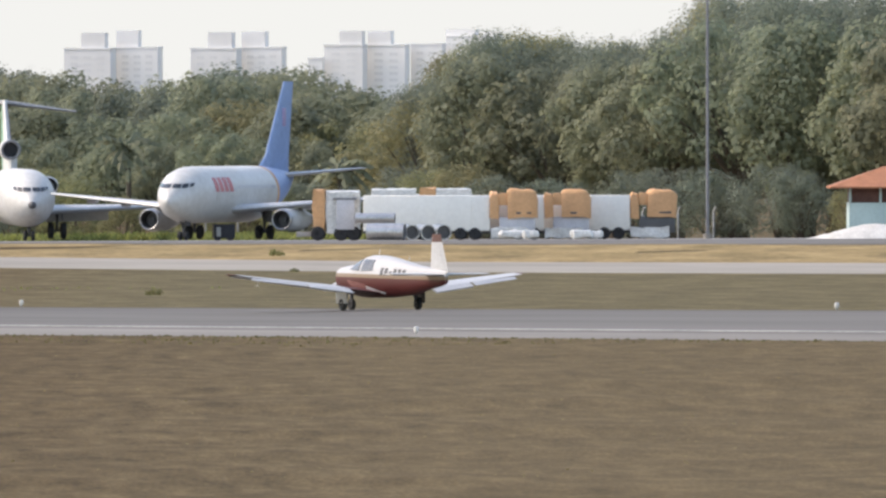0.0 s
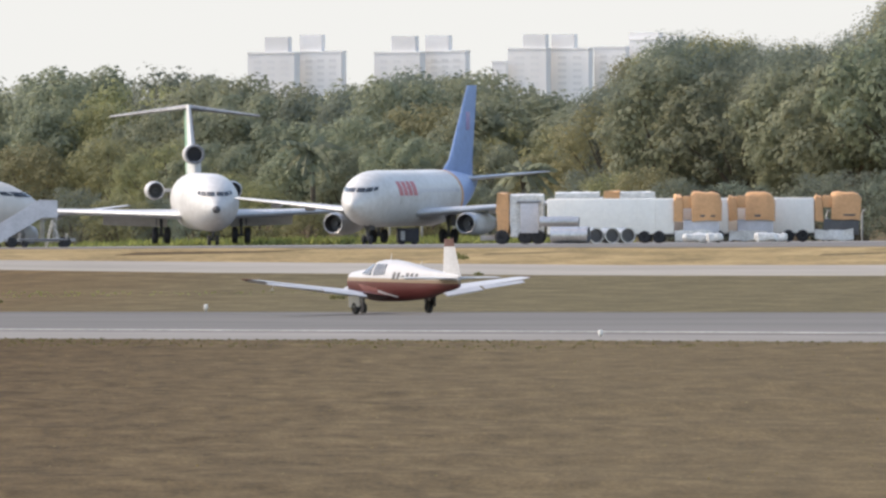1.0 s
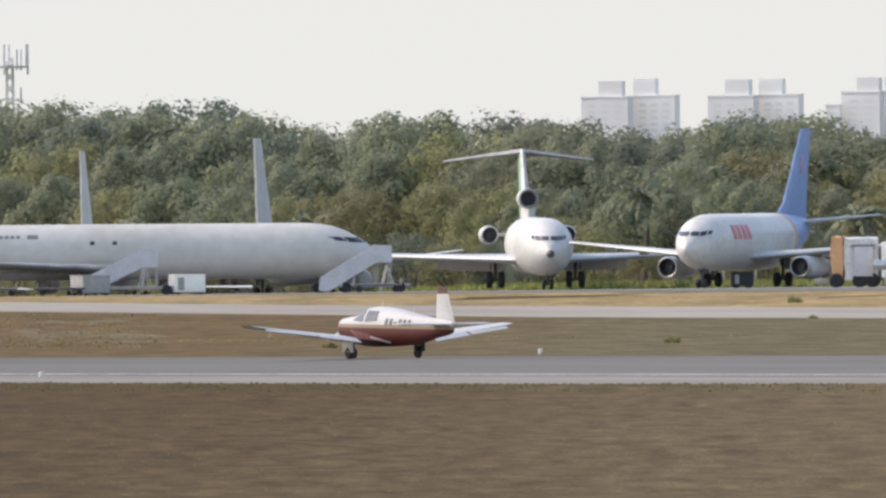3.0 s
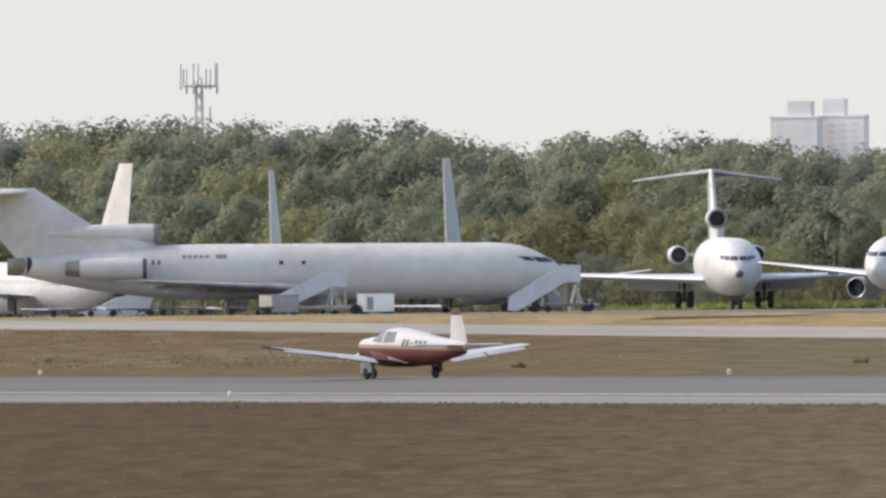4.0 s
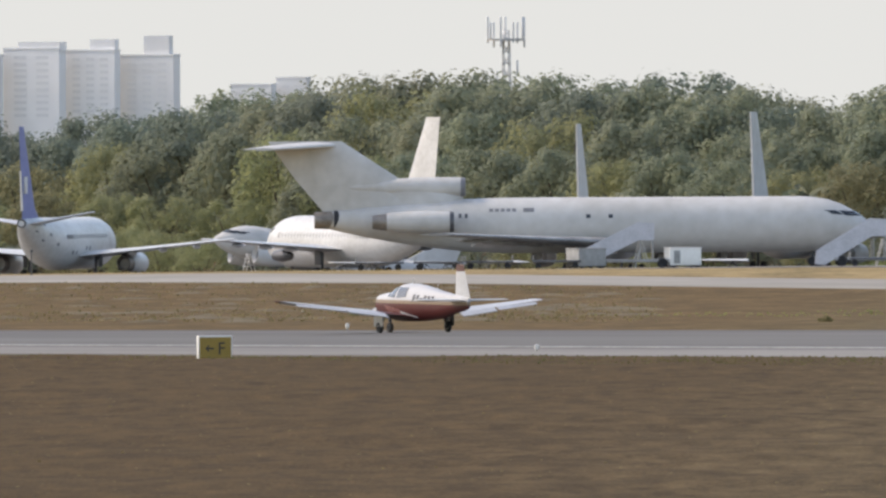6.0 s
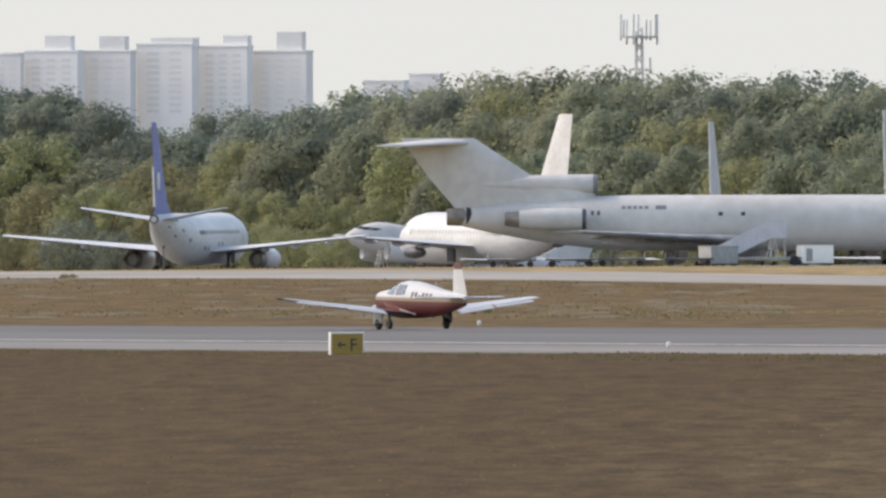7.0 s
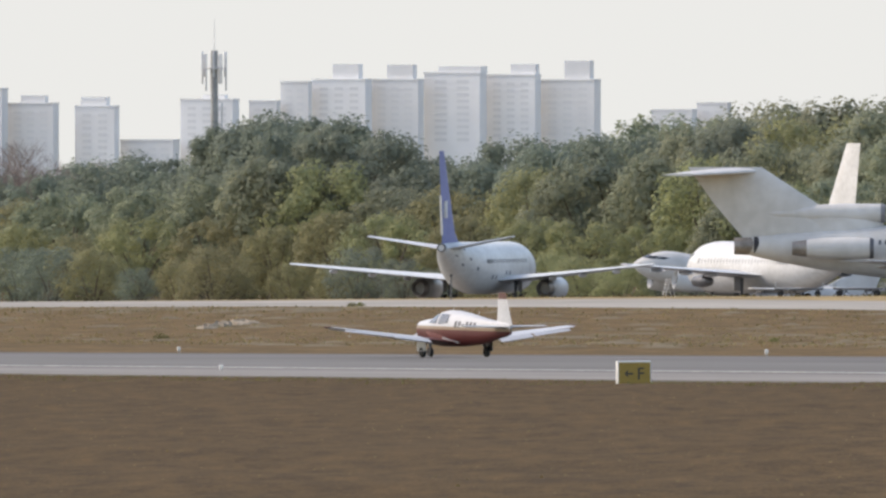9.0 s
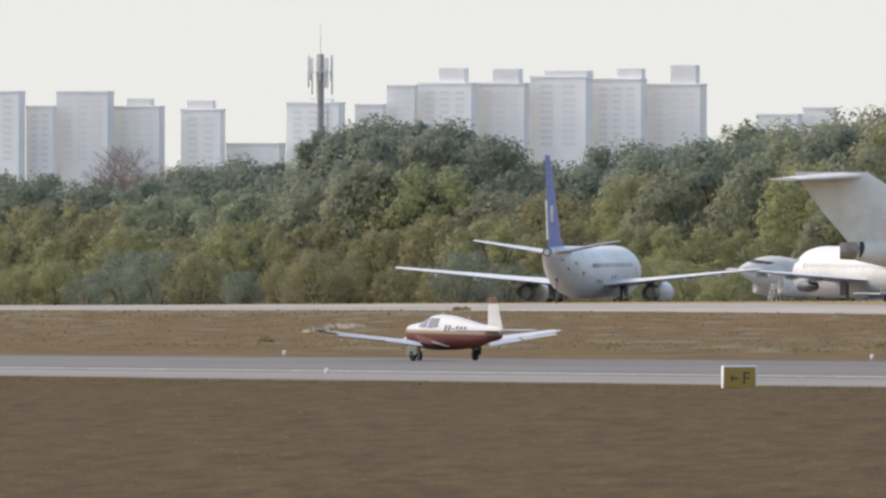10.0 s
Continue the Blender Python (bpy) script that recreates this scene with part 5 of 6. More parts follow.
bm = bmesh.new()
rings = []
for i in range(7):
    f = i / 6
    rings.append([((4.2 * (1 - f) + 0.1) * math.cos(a) * (1 + 0.12 * math.sin(3 * a + i)), (2.2 * (1 - f) + 0.1) * math.sin(a), 0.95 * f ** 0.8 + (0.08 * math.sin(5 * a + 2 * i) if 0 < i < 6 else 0)) for a in [2 * math.pi * k / 24 for k in range(24)]])
loft(bm, rings)
heap = tagged(mesh_object("sand_heap", bm, M["sand"]), "heap of pale sand beside the hut", "heap")
heap.matrix_basis = put(-2.24, 1092, 0)

pole = thing("lamp_pole", "tall slim grey steel pole in front of the trees", "pole")
bm = bmesh.new()
rod(bm, (0, 0, -0.1), (0, 0, 24), 0.11, 0.08, 12)
part("mast", bm, M["pole_grey"], pole)
bm = bmesh.new()
rod(bm, (0, 0, 0), (0, 0, 0.35), 0.3, 0.28, 12)
part("footing", bm, M["taxiway"], pole)
pole.matrix_basis = put(-1.672, 1150, 0)

post = None
for k in range(16):
    u = 1046 + k * 5.1
    if post is None:
        bm = bmesh.new()
        box(bm, -0.06, 0.06, -0.06, 0.06, -0.1, 1.9, 0.02)
        loft(bm, [[(-0.07, -0.07, 1.88), (0.07, -0.07, 1.88), (0.07, 0.07, 1.88), (-0.07, 0.07, 1.88)], [(-0.07, -0.35, 2.25), (0.07, -0.35, 2.25), (0.07, -0.25, 2.3), (-0.07, -0.25, 2.3)]])
        post = tagged(mesh_object("fence_post", bm, M["fence"]), "weathered concrete fence post", "fence post", "fence posts")
        post.matrix_basis = on_ground(u, 603, 28)
    else:
        copy_thing(post, on_ground(u, 603, 28))


# ---- telecom masts ----
def antenna_panel(ob, x, y, z0, z1):
    bm = bmesh.new()
    box(bm, x - 0.085, x + 0.085, y - 0.07, y + 0.07, z0, z1, 0.03)
    part("antenna_panel", bm, M["mast_paint"], ob, "pale antenna panel")


def telecom_mast(h, lattice):
    ob = thing("telecom_mast", "telecom mast with ring of panel antennas", "telecom mast", "telecom masts")
    if lattice:
        for k in range(4):
            a = radians(45 + 90 * k)
            bm = bmesh.new()
            rod(bm, (0.75 * math.cos(a), 0.75 * math.sin(a), 0), (0.36 * math.cos(a), 0.36 * math.sin(a), h - 1.8), 0.07, n=6)
            part("corner_leg", bm, M["mast_paint"], ob)
        for i in range(int(h / 1.1)):
            bm = bmesh.new()
            z = i * 1.1
            r0, r1 = 0.75 - 0.39 * z / h, 0.75 - 0.39 * (z + 1.1) / h
            for k in range(4):
                a, c = radians(45 + 90 * k), radians(135 + 90 * k)
                rod(bm, (r0 * math.cos(a), r0 * math.sin(a), z), (r1 * math.cos(c), r1 * math.sin(c), min(z + 1.1, h - 1.8)), 0.055, n=4)
            part("bracing", bm, M["mast_paint"], ob)
        bm = bmesh.new()
        turned(bm, [(h - 2.4, 1.7), (h - 2.2, 1.75), (h - 2.2, 0.5), (h - 2.4, 0.5), (h - 2.4, 1.7)], 12, Matrix.Rotation(radians(-90), 4, "Y"))
        part("platform", bm, M["mast_paint"], ob)
        for k in range(9):
            a = 2 * math.pi * k / 9
            antenna_panel(ob, 1.7 * math.cos(a), 1.7 * math.sin(a), h - 3.0 + 0.4 * (k % 3), h - 0.2 - 0.5 * (k % 2))
        antenna_panel(ob, -0.9, 0, h - 7.0, h - 5.2)
        antenna_panel(ob, 0.9, -0.6, h - 5.6, h - 4.2)
    else:
        bm = bmesh.new()
        rod(bm, (0, 0, 0), (0, 0, h), 0.44, 0.36, 14)
        part("pole", bm, M["fence"], ob)
        bm = bmesh.new()
        rod(bm, (0, 0, h), (0, 0, h + 3.2), 0.05, 0.02, 6)
        part("lightning_rod", bm, M["mast_paint"], ob)
        bm = bmesh.new()
        turned(bm, [(h - 1.9, 1.0), (h - 1.75, 1.0), (h - 1.75, 0.3), (h - 1.9, 0.3), (h - 1.9, 1.0)], 12, Matrix.Rotation(radians(-90), 4, "Y"))
        part("platform", bm, M["mast_paint"], ob)
        for k in range(9):
            a = 2 * math.pi * (k + 0.4) / 9
            antenna_panel(ob, 1.22 * math.cos(a), 1.22 * math.sin(a), h - 2.7 - 0.7 * (k % 3), h - 0.1 - 0.25 * (k % 2))
        for z in (h - 6.0, h - 7.4, h - 9.0):
            antenna_panel(ob, 0.75, -0.1, z - 0.9, z + 0.7)
            bm = bmesh.new()
            rod(bm, (0, 0, z), (0.75, 0, z), 0.06, n=6)
            part("bracket", bm, M["mast_paint"], ob)
    return ob


def mast_at(bearing, d, top_el, lattice):
    x, y = at_bearing(bearing, d)
    g = ground_z(x, y)
    h = EYE[2] + d * math.tan(radians(top_el)) - g
    telecom_mast(h, lattice).matrix_basis = pose(x, y, g, 0, 0, 15)


mast_at(2.435, 1560, 0.418, True)
mast_at(4.845, 1730, 0.388, False)

bm = bmesh.new()
rod(bm, (0, 0, -0.1), (0, 0, 1.7), 0.05, 0.04, 8)
rod(bm, (0, 0, 1.55), (0, 0, 1.75), 0.1, 0.1, 8)
mp = tagged(mesh_object("marker_post", bm, M["dark_metal"]), "thin dark marker post beside the taxiway", "post")
x, y = at_bearing(4.045, 1110)
mp.matrix_basis = pose(x, y, ground_z(x, y))


# ---- distant city towers ----
CITY = 4600.0
PXM = CITY * radians(1.0)
TURN = radians(28)      # the slabs stand turned towards the sun


def tower(b_left, b_right, el_top, depth=22.0, heads=(), grey=False, cols=3):
    """A slab of flats from its edge bearings and the height of its roof; heads: roof blocks (left, right, top)."""
    ob = thing("apartment_tower", "distant high-rise apartment tower, haze put into its pale colours", "apartment tower", "city towers")
    mid = (b_left + b_right) / 2
    x, y = at_bearing(mid, CITY)
    g = ground_z(x, y)
    ob.matrix_basis = pose(x, y, g, 0, 0, mid - math.degrees(TURN))
    wide = (b_left - b_right) * PXM
    half, deep = wide * 0.5055, wide * 0.12
    top = EYE[2] + CITY * math.tan(radians(el_top)) - g
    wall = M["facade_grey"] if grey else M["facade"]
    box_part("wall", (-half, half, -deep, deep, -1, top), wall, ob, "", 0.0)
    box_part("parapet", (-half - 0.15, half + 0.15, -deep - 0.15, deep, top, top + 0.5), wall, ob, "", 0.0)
    for l, r, e in heads:
        z = EYE[2] + CITY * math.tan(radians(e)) - g
        w, c = (l - r) * PXM, (mid - (l + r) / 2) * PXM / math.cos(TURN)
        box_part("roof_block", (c - w * 0.5055, c + w * 0.5055, -w * 0.15, w * 0.15, top - 0.5, z), wall, ob, "", 0.0)
    first = None
    w = 2 * half / (cols * 2 + 1)
    z = top - 2.2
    while z > top - 18:
        for c in range(cols):
            m = pose(-half + w * (1.5 + 2 * c), -deep, z)
            if first is None:
                bm = bmesh.new()
                box(bm, -w * 0.55, w * 0.55, -0.06, 0.3, -0.4, 0.4)
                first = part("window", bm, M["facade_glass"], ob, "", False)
                first.matrix_basis = m
            else:
                again("window", first, ob, m)
        z -= 1.75
    return ob


def bear(yaw, x):
    return yaw - math.degrees((x - 784) / 29984)


def elev(pitch, y):
    return pitch - math.degrees((y - 441) / 29984)


def towers(yaw, pitch, rows):
    for x0, x1, y, heads, grey, cols in rows:
        tower(bear(yaw, x0), bear(yaw, x1), elev(pitch, y), 22.0, [(bear(yaw, a), bear(yaw, c), elev(pitch, e)) for a, c, e in heads], grey, cols)


towers(-0.7774, -0.4620, [
    (114, 206, 88, ((145, 191, 58),), True, 3), (206.5, 288, 86, ((207, 250, 54),), False, 3),
    (338, 428, 88, ((369, 416, 57),), True, 3), (428.5, 507, 86, ((429, 475, 56),), False, 3),
    (546, 574, 105, (), False, 1), (574.5, 650, 82, ((602, 646, 55),), True, 2), (650.5, 725, 82, ((652, 697, 55),), False, 2),
    (727, 789, 80, (), False, 2), (789.5, 890, 66, ((790, 848, 52), (850, 888, 57)), False, 3)])
towers(4.4293, -0.2698, [
    (-60, 44, 166, (), False, 3), (46, 99, 192, (), False, 2), (99.5, 201, 166, (), True, 3), (201.5, 291, 192, ((225, 272, 176),), True, 3),
    (320, 398, 197, ((331, 381, 179),), False, 2), (400, 505, 257, (), True, 4), (507, 610, 185, ((546, 590, 175),), False, 3),
    (628, 683, 188, (), True, 2), (684, 739, 154, (), True, 2), (740, 845, 150, ((777, 828, 121),), False, 3), (845.5, 937, 150, ((873, 924, 122),), True, 3),
    (938, 1048, 138, ((965, 1048, 125),), False, 2), (1048.5, 1144, 142, ((1092, 1141, 121),), False, 3), (1144.5, 1250, 151, ((1187, 1237, 115),), True, 3),
    (1340, 1420, 204, (), False, 3), (1420.5, 1481, 192, (), True, 2)])


# ---- trees ----
def tree_meshes(seed, wide, tall, lobes, per, leaf, flat=0.0, lump=1.0):
    """Trunk with limbs, and a crown of leafy lobes, for a tree 10 m high."""
    rng = random.Random(seed)
    tb = bmesh.new()
    fork = 10 * (1 - tall) * 0.9
    rod(tb, (0, 0, -0.4), (0.1, 0, fork), 0.30, 0.22, 8)
    centres = []
    for k in range(lobes):
        a = 2.4 * k + rng.uniform(-0.5, 0.5)
        h = ((k + 0.5) / lobes) ** 0.85
        cr = rng.uniform(0.22, 0.42) * min(wide, 5 * tall) * lump
        r = max(0.1, wide * math.sqrt(max(0.02, 1 - (2 * h - 1.02) ** 2 * 0.8)) - cr) * rng.uniform(0.65, 1.05)
        z = 10 * (1 - tall) + cr * 0.6 + (10 * tall - cr * 1.45) * h - flat * (r / wide) ** 2
        centres.append((r * math.cos(a), r * math.sin(a), z, cr))
    for c in centres[::4]:
        midp = (c[0] * 0.45, c[1] * 0.45, fork + (c[2] - fork) * 0.55)
        rod(tb, (0.1, 0, fork - 0.3), midp, 0.15, 0.09, 6)
        rod(tb, midp, c[:3], 0.09, 0.03, 5)
    verts, faces = [], []
    for cx, cy, cz, cr in centres:
        at = Vector((cx, cy, cz))
        off = Vector((rng.uniform(0, 50), rng.uniform(0, 50), 0))
        for k in range(per):
            d = Vector((rng.gauss(0, 1), rng.gauss(0, 1), rng.gauss(0.2, 0.9))).normalized()
            reach = (0.88 + 0.45 * noise.noise(d * 1.6 + off)) * (1.08 - 0.65 * rng.random() ** 2)
            p = at + Vector((d.x, d.y, d.z * 0.85)) * cr * reach
            nrm = (d + Vector((rng.uniform(-0.5, 0.5), rng.uniform(-0.5, 0.5), rng.uniform(-0.1, 0.7)))).normalized()
            s = leaf * rng.uniform(0.5, 1.4)
            t = Matrix.Rotation(rng.uniform(0, 6.28), 3, nrm) @ nrm.orthogonal().normalized()
            q = nrm.cross(t) * 0.62
            i = len(verts)
            verts += [p + t * s, p - t * s * 0.5 + q * s, p - t * s * 0.5 - q * s]
            faces.append((i, i + 1, i + 2))
    me = bpy.data.meshes.new("crown")
    me.from_pydata([tuple(v) for v in verts], [], faces)
    me.polygons.foreach_set("use_smooth", [True] * len(me.polygons))
    return tb, me


def tree(name, seed, wide, tall, clumps, per, leaf, mat, label, group, flat=0.0, lump=1.0):
    ob = thing(name, label, name.split("_")[-1], group)
    tb, me = tree_meshes(seed, wide, tall, clumps, per, leaf, flat, lump)
    part("trunk", tb, M["bark"], ob, "brown bark trunk with limbs")
    me.materials.append(mat)
    c = new("crown", me)
    c.parent = ob
    return ob


TALL = [tree("tall_tree", 91 + k, w, 0.88, 80, 320, 0.080, m, lab, "tree belt", 0.9, 0.85) for k, (w, m, lab) in enumerate(((3.9, M["leaf_deep"], "tall dark green tree with a full drooping crown"), (4.3, M["leaf_deep"], "tall dark green tree with a full drooping crown"), (3.6, M["leaf_dry"], "tall yellowish green tree with a full drooping crown")))]
GREEN = [tree("broadleaf_tree", 11 + k, w, t, 44, 235, 0.162, M["leaf"], "dense dark green broadleaf tree behind the apron", "tree belt", fl) for k, (w, t, fl) in enumerate(((4.6, 0.8, 0.8), (5.2, 0.74, 1.4), (4.0, 0.84, 0.4), (5.8, 0.7, 1.8)))]
DEEP = [tree("broadleaf_tree", 81 + k, w, 0.8, 44, 235, 0.162, M["leaf_deep"], "dense deep green broadleaf tree in the back of the wood", "tree belt", 1.0) for k, w in enumerate((4.8, 5.4))]
DRY = [tree("yellowish_tree", 31 + k, w, t, 48, 200, 0.155, M["leaf_dry"], "yellowish green bushy tree at the belt's edge", "tree belt", fl, 0.85) for k, (w, t, fl) in enumerate(((5.4, 0.9, 1.2), (6.2, 0.88, 1.6), (4.6, 0.92, 0.6)))]
SHRUB = [tree("shrub", 51 + k, w, 1.03, 32, 190, 0.165, M["leaf_dry"], "rounded yellowish green shrub at the foot of the trees", "shrubs", 0.3) for k, w in enumerate((5.6, 6.4, 5.0))]
DARK_SHRUB = [tree("shrub", 61 + k, w, 1.03, 32, 190, 0.165, M["leaf_deep"], "rounded dark green shrub at the foot of the trees", "shrubs", 0.3) for k, w in enumerate((5.8, 5.2))]
DOME = [tree("domed_tree", 71 + k, w, 0.66, 120, 330, 0.13, M["leaf_deep"], "broad dark green domed tree standing over its neighbours", "tree belt", 2.6, 1.0) for k, w in enumerate((7.4, 6.6))]
for k, o in enumerate(GREEN + DEEP + DRY + SHRUB + DARK_SHRUB + DOME + TALL):     # the first of each kind stands deep in the wood
    x, y = at_bearing(-3.2 - 0.4 * k, 1500)
    o.matrix_basis = pose(x, y, ground_z(x, y))

# height of the wood's outline along the bearing
SKY_B = (-3.2, -2.6, -2.15, -1.76, -1.69, -1.57, -1.44, -1.31, -1.19, -1.02, -0.90, -0.79, -0.68, -0.46, -0.24, -0.08, 0.17, 0.5, 0.6, 0.77, 1.05, 1.3, 1.47, 1.66, 1.8, 2.05, 2.25, 2.46, 2.75, 2.99, 3.11, 3.4, 3.55, 3.76, 3.9, 4.02, 4.21, 4.34, 4.55, 4.71, 4.82, 4.9, 5.16, 5.4, 5.62, 5.95, 6.6)
SKY_E = (0.36, 0.37, 0.39, 0.39, 0.34, 0.255, 0.22, 0.25, 0.215, 0.285, 0.24, 0.165, 0.04, 0.075, 0.16, 0.155, 0.11, 0.10, 0.15, 0.148, 0.17, 0.145, 0.11, 0.17, 0.23, 0.18, 0.22, 0.225, 0.215, 0.205, 0.165, 0.14, 0.11, 0.12, 0.045, 0.02, 0.028, 0.105, 0.16, 0.14, 0.085, 0.0, 0.04, 0.0, -0.03, -0.01, 0.0)


def skyline(bearing, d):
    return EYE[2] + d * math.tan(radians(float(np.interp(bearing, SKY_B, SKY_E))))


rng = random.Random(5)


def plant(kinds, bearing, d, height, spread=1.0):
    x, y = at_bearing(bearing, d)
    g = ground_z(x, y)
    k = height / 9.35
    src = rng.choice(kinds)
    m = pose(x, y, g, 0, 0, rng.uniform(0, 360)) @ Matrix.Diagonal((k * spread, k * spread, k, 1))
    return copy_thing(src, m)


# the back row reaches the outline, the rows before it stay lower
bb = -3.3
while bb < 6.4:
    d0 = 610 / math.sin(AL - radians(bb))      # distance of the belt's front along this bearing
    for row, (dd, f) in enumerate(((105, 1.0), (80, 0.95), (52, 0.80), (24, 0.62))):
        d = d0 + dd + rng.uniform(-10, 10)
        b1 = bb + (0.1 if row == 1 else 0.0) + rng.uniform(-0.04, 0.04)
        x, y = at_bearing(b1, d)
        top = skyline(b1, d) - ground_z(x, y)
        right = b1 < -0.72
        h = top * (1.0 if row == 0 or right else f) * rng.uniform(0.96, 1.0)
        kinds = DRY if (row == 3 and (b1 > 3.2 or rng.random() < 0.25)) or (row in (1, 2) and rng.random() < 0.22) else GREEN
        if row == 3 and b1 > 3.0:
            h = min(h, rng.uniform(7.0, 9.0))
        if right and row == 3:
            h *= 0.9
        plant(TALL if right and row < 3 else DEEP if row < 2 and (b1 > 3.5 or rng.random() < 0.3) else kinds, b1, d, h, (1.38 if row < 2 else 1.08) if h < 12 else 0.95)
    bb += 0.215
# the broad dome that stands above the lower trees
for bearing, back, spread in ((4.56, 84, 1.0), (4.36, 70, 0.86), (4.72, 80, 0.8)):
    d = 610 / math.sin(AL - radians(bearing)) + back
    x, y = at_bearing(bearing, d)
    plant(DOME, bearing, d, (skyline(bearing, d) - ground_z(x, y)) * 1.0, spread)
# low shrubs close the foot of the belt
bb = -3.2
while bb < 6.4:
    d0 = 606 / math.sin(AL - radians(bb))
    plant(DARK_SHRUB if rng.random() < (0.8 if bb < -0.3 else 0.35) else SHRUB, bb + rng.uniform(-0.05, 0.05), d0 + rng.uniform(0, 12), rng.uniform(3.4, 6.0), 1.3)
    bb += 0.13


def palm(height, seed):
    q = random.Random(seed)
    ob = thing("palm_tree", "coconut palm with drooping fronds in the tree belt", "palm tree", "palms")
    bm = bmesh.new()
    pts = [(0.25 * math.sin(k * 0.5), 0, height * k / 6) for k in range(7)]
    for a, b in zip(pts, pts[1:]):
        rod(bm, a, b, 0.2, 0.18, 8)
    part("trunk", bm, M["bark"], ob, "grey ringed palm trunk")
    top = Vector(pts[-1])
    for k in range(26):
        a = q.uniform(0, 2 * math.pi)
        lift = q.uniform(-0.2, 0.9)
        verts, faces = [], []
        ln = q.uniform(2.1, 3.1)
        for i in range(9):
            f = i / 8
            c = top + Vector((math.cos(a) * ln * f, math.sin(a) * ln * f, lift * ln * f - 1.9 * f * f * (1.2 - lift * 0.4)))
            side = Vector((-math.sin(a), math.cos(a), 0)) * 0.42 * math.sin(math.pi * min(1, f * 0.9 + 0.1))
            verts += [tuple(c + side - Vector((0, 0, 0.35))), tuple(c), tuple(c - side - Vector((0, 0, 0.35)))]
            if i:
                k0, k1 = 3 * i - 3, 3 * i
                faces += [(k0, k0 + 1, k1 + 1), (k0 + 1, k0 + 2, k1 + 1)]
                if i % 2:
                    faces += [(k0, k1 + 1, k1), (k0 + 2, k1 + 2, k1 + 1)]
        me = bpy.data.meshes.new("frond")
        me.from_pydata(verts, [], faces)
        me.materials.append(M["leaf"])
        fr_ = new("frond", me)
        fr_.parent = ob
    return ob


def belt(bearing, back):
    return 610 / math.sin(AL - radians(bearing)) + back


for bearing, h, seed in ((0.295, 7.6, 1), (2.0, 6.2, 2), (1.42, 6.6, 4), (-0.42, 5.4, 5)):
    palm(h, seed).matrix_basis = put(bearing, belt(bearing, 6), 0)


def bare_tree(height, seed):
    q = random.Random(seed)
    ob = thing("bare_tree", "leafless tree with fine spreading grey twigs", "tree", "bare trees")
    bm = bmesh.new()

    def grow(p, d, ln, r, depth):
        e = p + d * ln
        rod(bm, p, e, r, r * 0.7, 5 if depth else 7)
        if depth < 5:
            for _ in range(4):
                v = (d + Vector((q.uniform(-0.95, 0.95), q.uniform(-0.95, 0.95), q.uniform(-0.3, 0.5)))).normalized()
                grow(e, v, ln * q.uniform(0.6, 0.82), r * 0.55, depth + 1)

    grow(Vector((0, 0, 0)), Vector((0, 0, 1)), height * 0.37, 0.28, 0)
    part("twig_crown", bm, M["twig"], ob)
    return ob


M["twig"] = material("grey_brown_twigs", (0.27, 0.21, 0.18), 0.95, 0, 0.2, 1.0)
for bearing, back, h, seed in ((5.44, 95, 16.0, 7), (5.27, 100, 15.0, 8)):
    bare_tree(h, seed).matrix_basis = put(bearing, belt(bearing, back), 0)


def tuft_field(name, label, mat, count, u0, u1, v0, v1, h0, h1, seed, wide=0.5, fan=False):
    """Tufts of dry grass too many to count: three bent blades each."""
    q = random.Random(seed)
    verts, faces = [], []
    for k in range(count):
        u, v = q.uniform(u0, u1), q.uniform(v0, v1)
        if fan:
            u *= v
        if v0 < 229 and v > 215:
            v += verge(u)
        x, y = xy(u, v)
        z = ground_uv(u, v) - 0.02 + (relief(x, y) if v0 < 229 else 0.0)
        h = q.uniform(h0, h1)
        for _ in range(3):
            a = q.uniform(0, 2 * math.pi)
            w, ln = h * wide, h * q.uniform(0.2, 0.9)
            dx, dy = math.cos(a), math.sin(a)
            i = len(verts)
            verts += [(x - dy * w / 2, y + dx * w / 2, z), (x + dy * w / 2, y - dx * w / 2, z), (x + dx * ln, y + dy * ln, z + h * q.uniform(0.6, 1.0))]
            faces.append((i, i + 1, i + 2))
    me = bpy.data.meshes.new(name)
    me.from_pydata(verts, [], faces)
    me.materials.append(mat)
    tagged(new(name, me), label, "grass", kind="stuff")


M["green_weed"] = material("green_weeds", (0.28, 0.32, 0.10), 0.9, 0, 0.3, 0.1, color2=(0.18, 0.21, 0.07), island=0.25)
M["blade"] = material("dry_grass_blades", (0.20, 0.148, 0.076), 0.9, 0, 0.3, 0.08, color2=(0.115, 0.084, 0.042), island=0.2)
M["fringe"] = material("green_fringe_grass", (0.150, 0.132, 0.060), 0.9, 0, 0.3, 0.35, color2=(0.100, 0.082, 0.037), island=0.2)
M["green_blade"] = material("greenish_grass_blades", (0.18, 0.150, 0.070), 0.9, 0, 0.3, 0.08, color2=(0.120, 0.104, 0.050), island=0.2)
tuft_field("verge_grass", "greenish grass tufts along the runway edge", M["fringe"], 15000, 390, 660, 212.0, 229.6, 0.02, 0.075, 3, 1.6)
tuft_field("field_grass", "dry brown grass of the airfield", M["blade"], 14000, 220, 620, 100, 228, 0.015, 0.04, 4, 3.0)
tuft_field("far_verge_grass", "dry grass beyond the runway", M["green_blade"], 7000, 480, 1000, 293, 428, 0.04, 0.12, 5, 1.0)
tuft_field("apron_grass", "pale weeds along the apron edge", M["green_blade"], 900, 1045, 1190, 505, 514, 0.08, 0.3, 6)
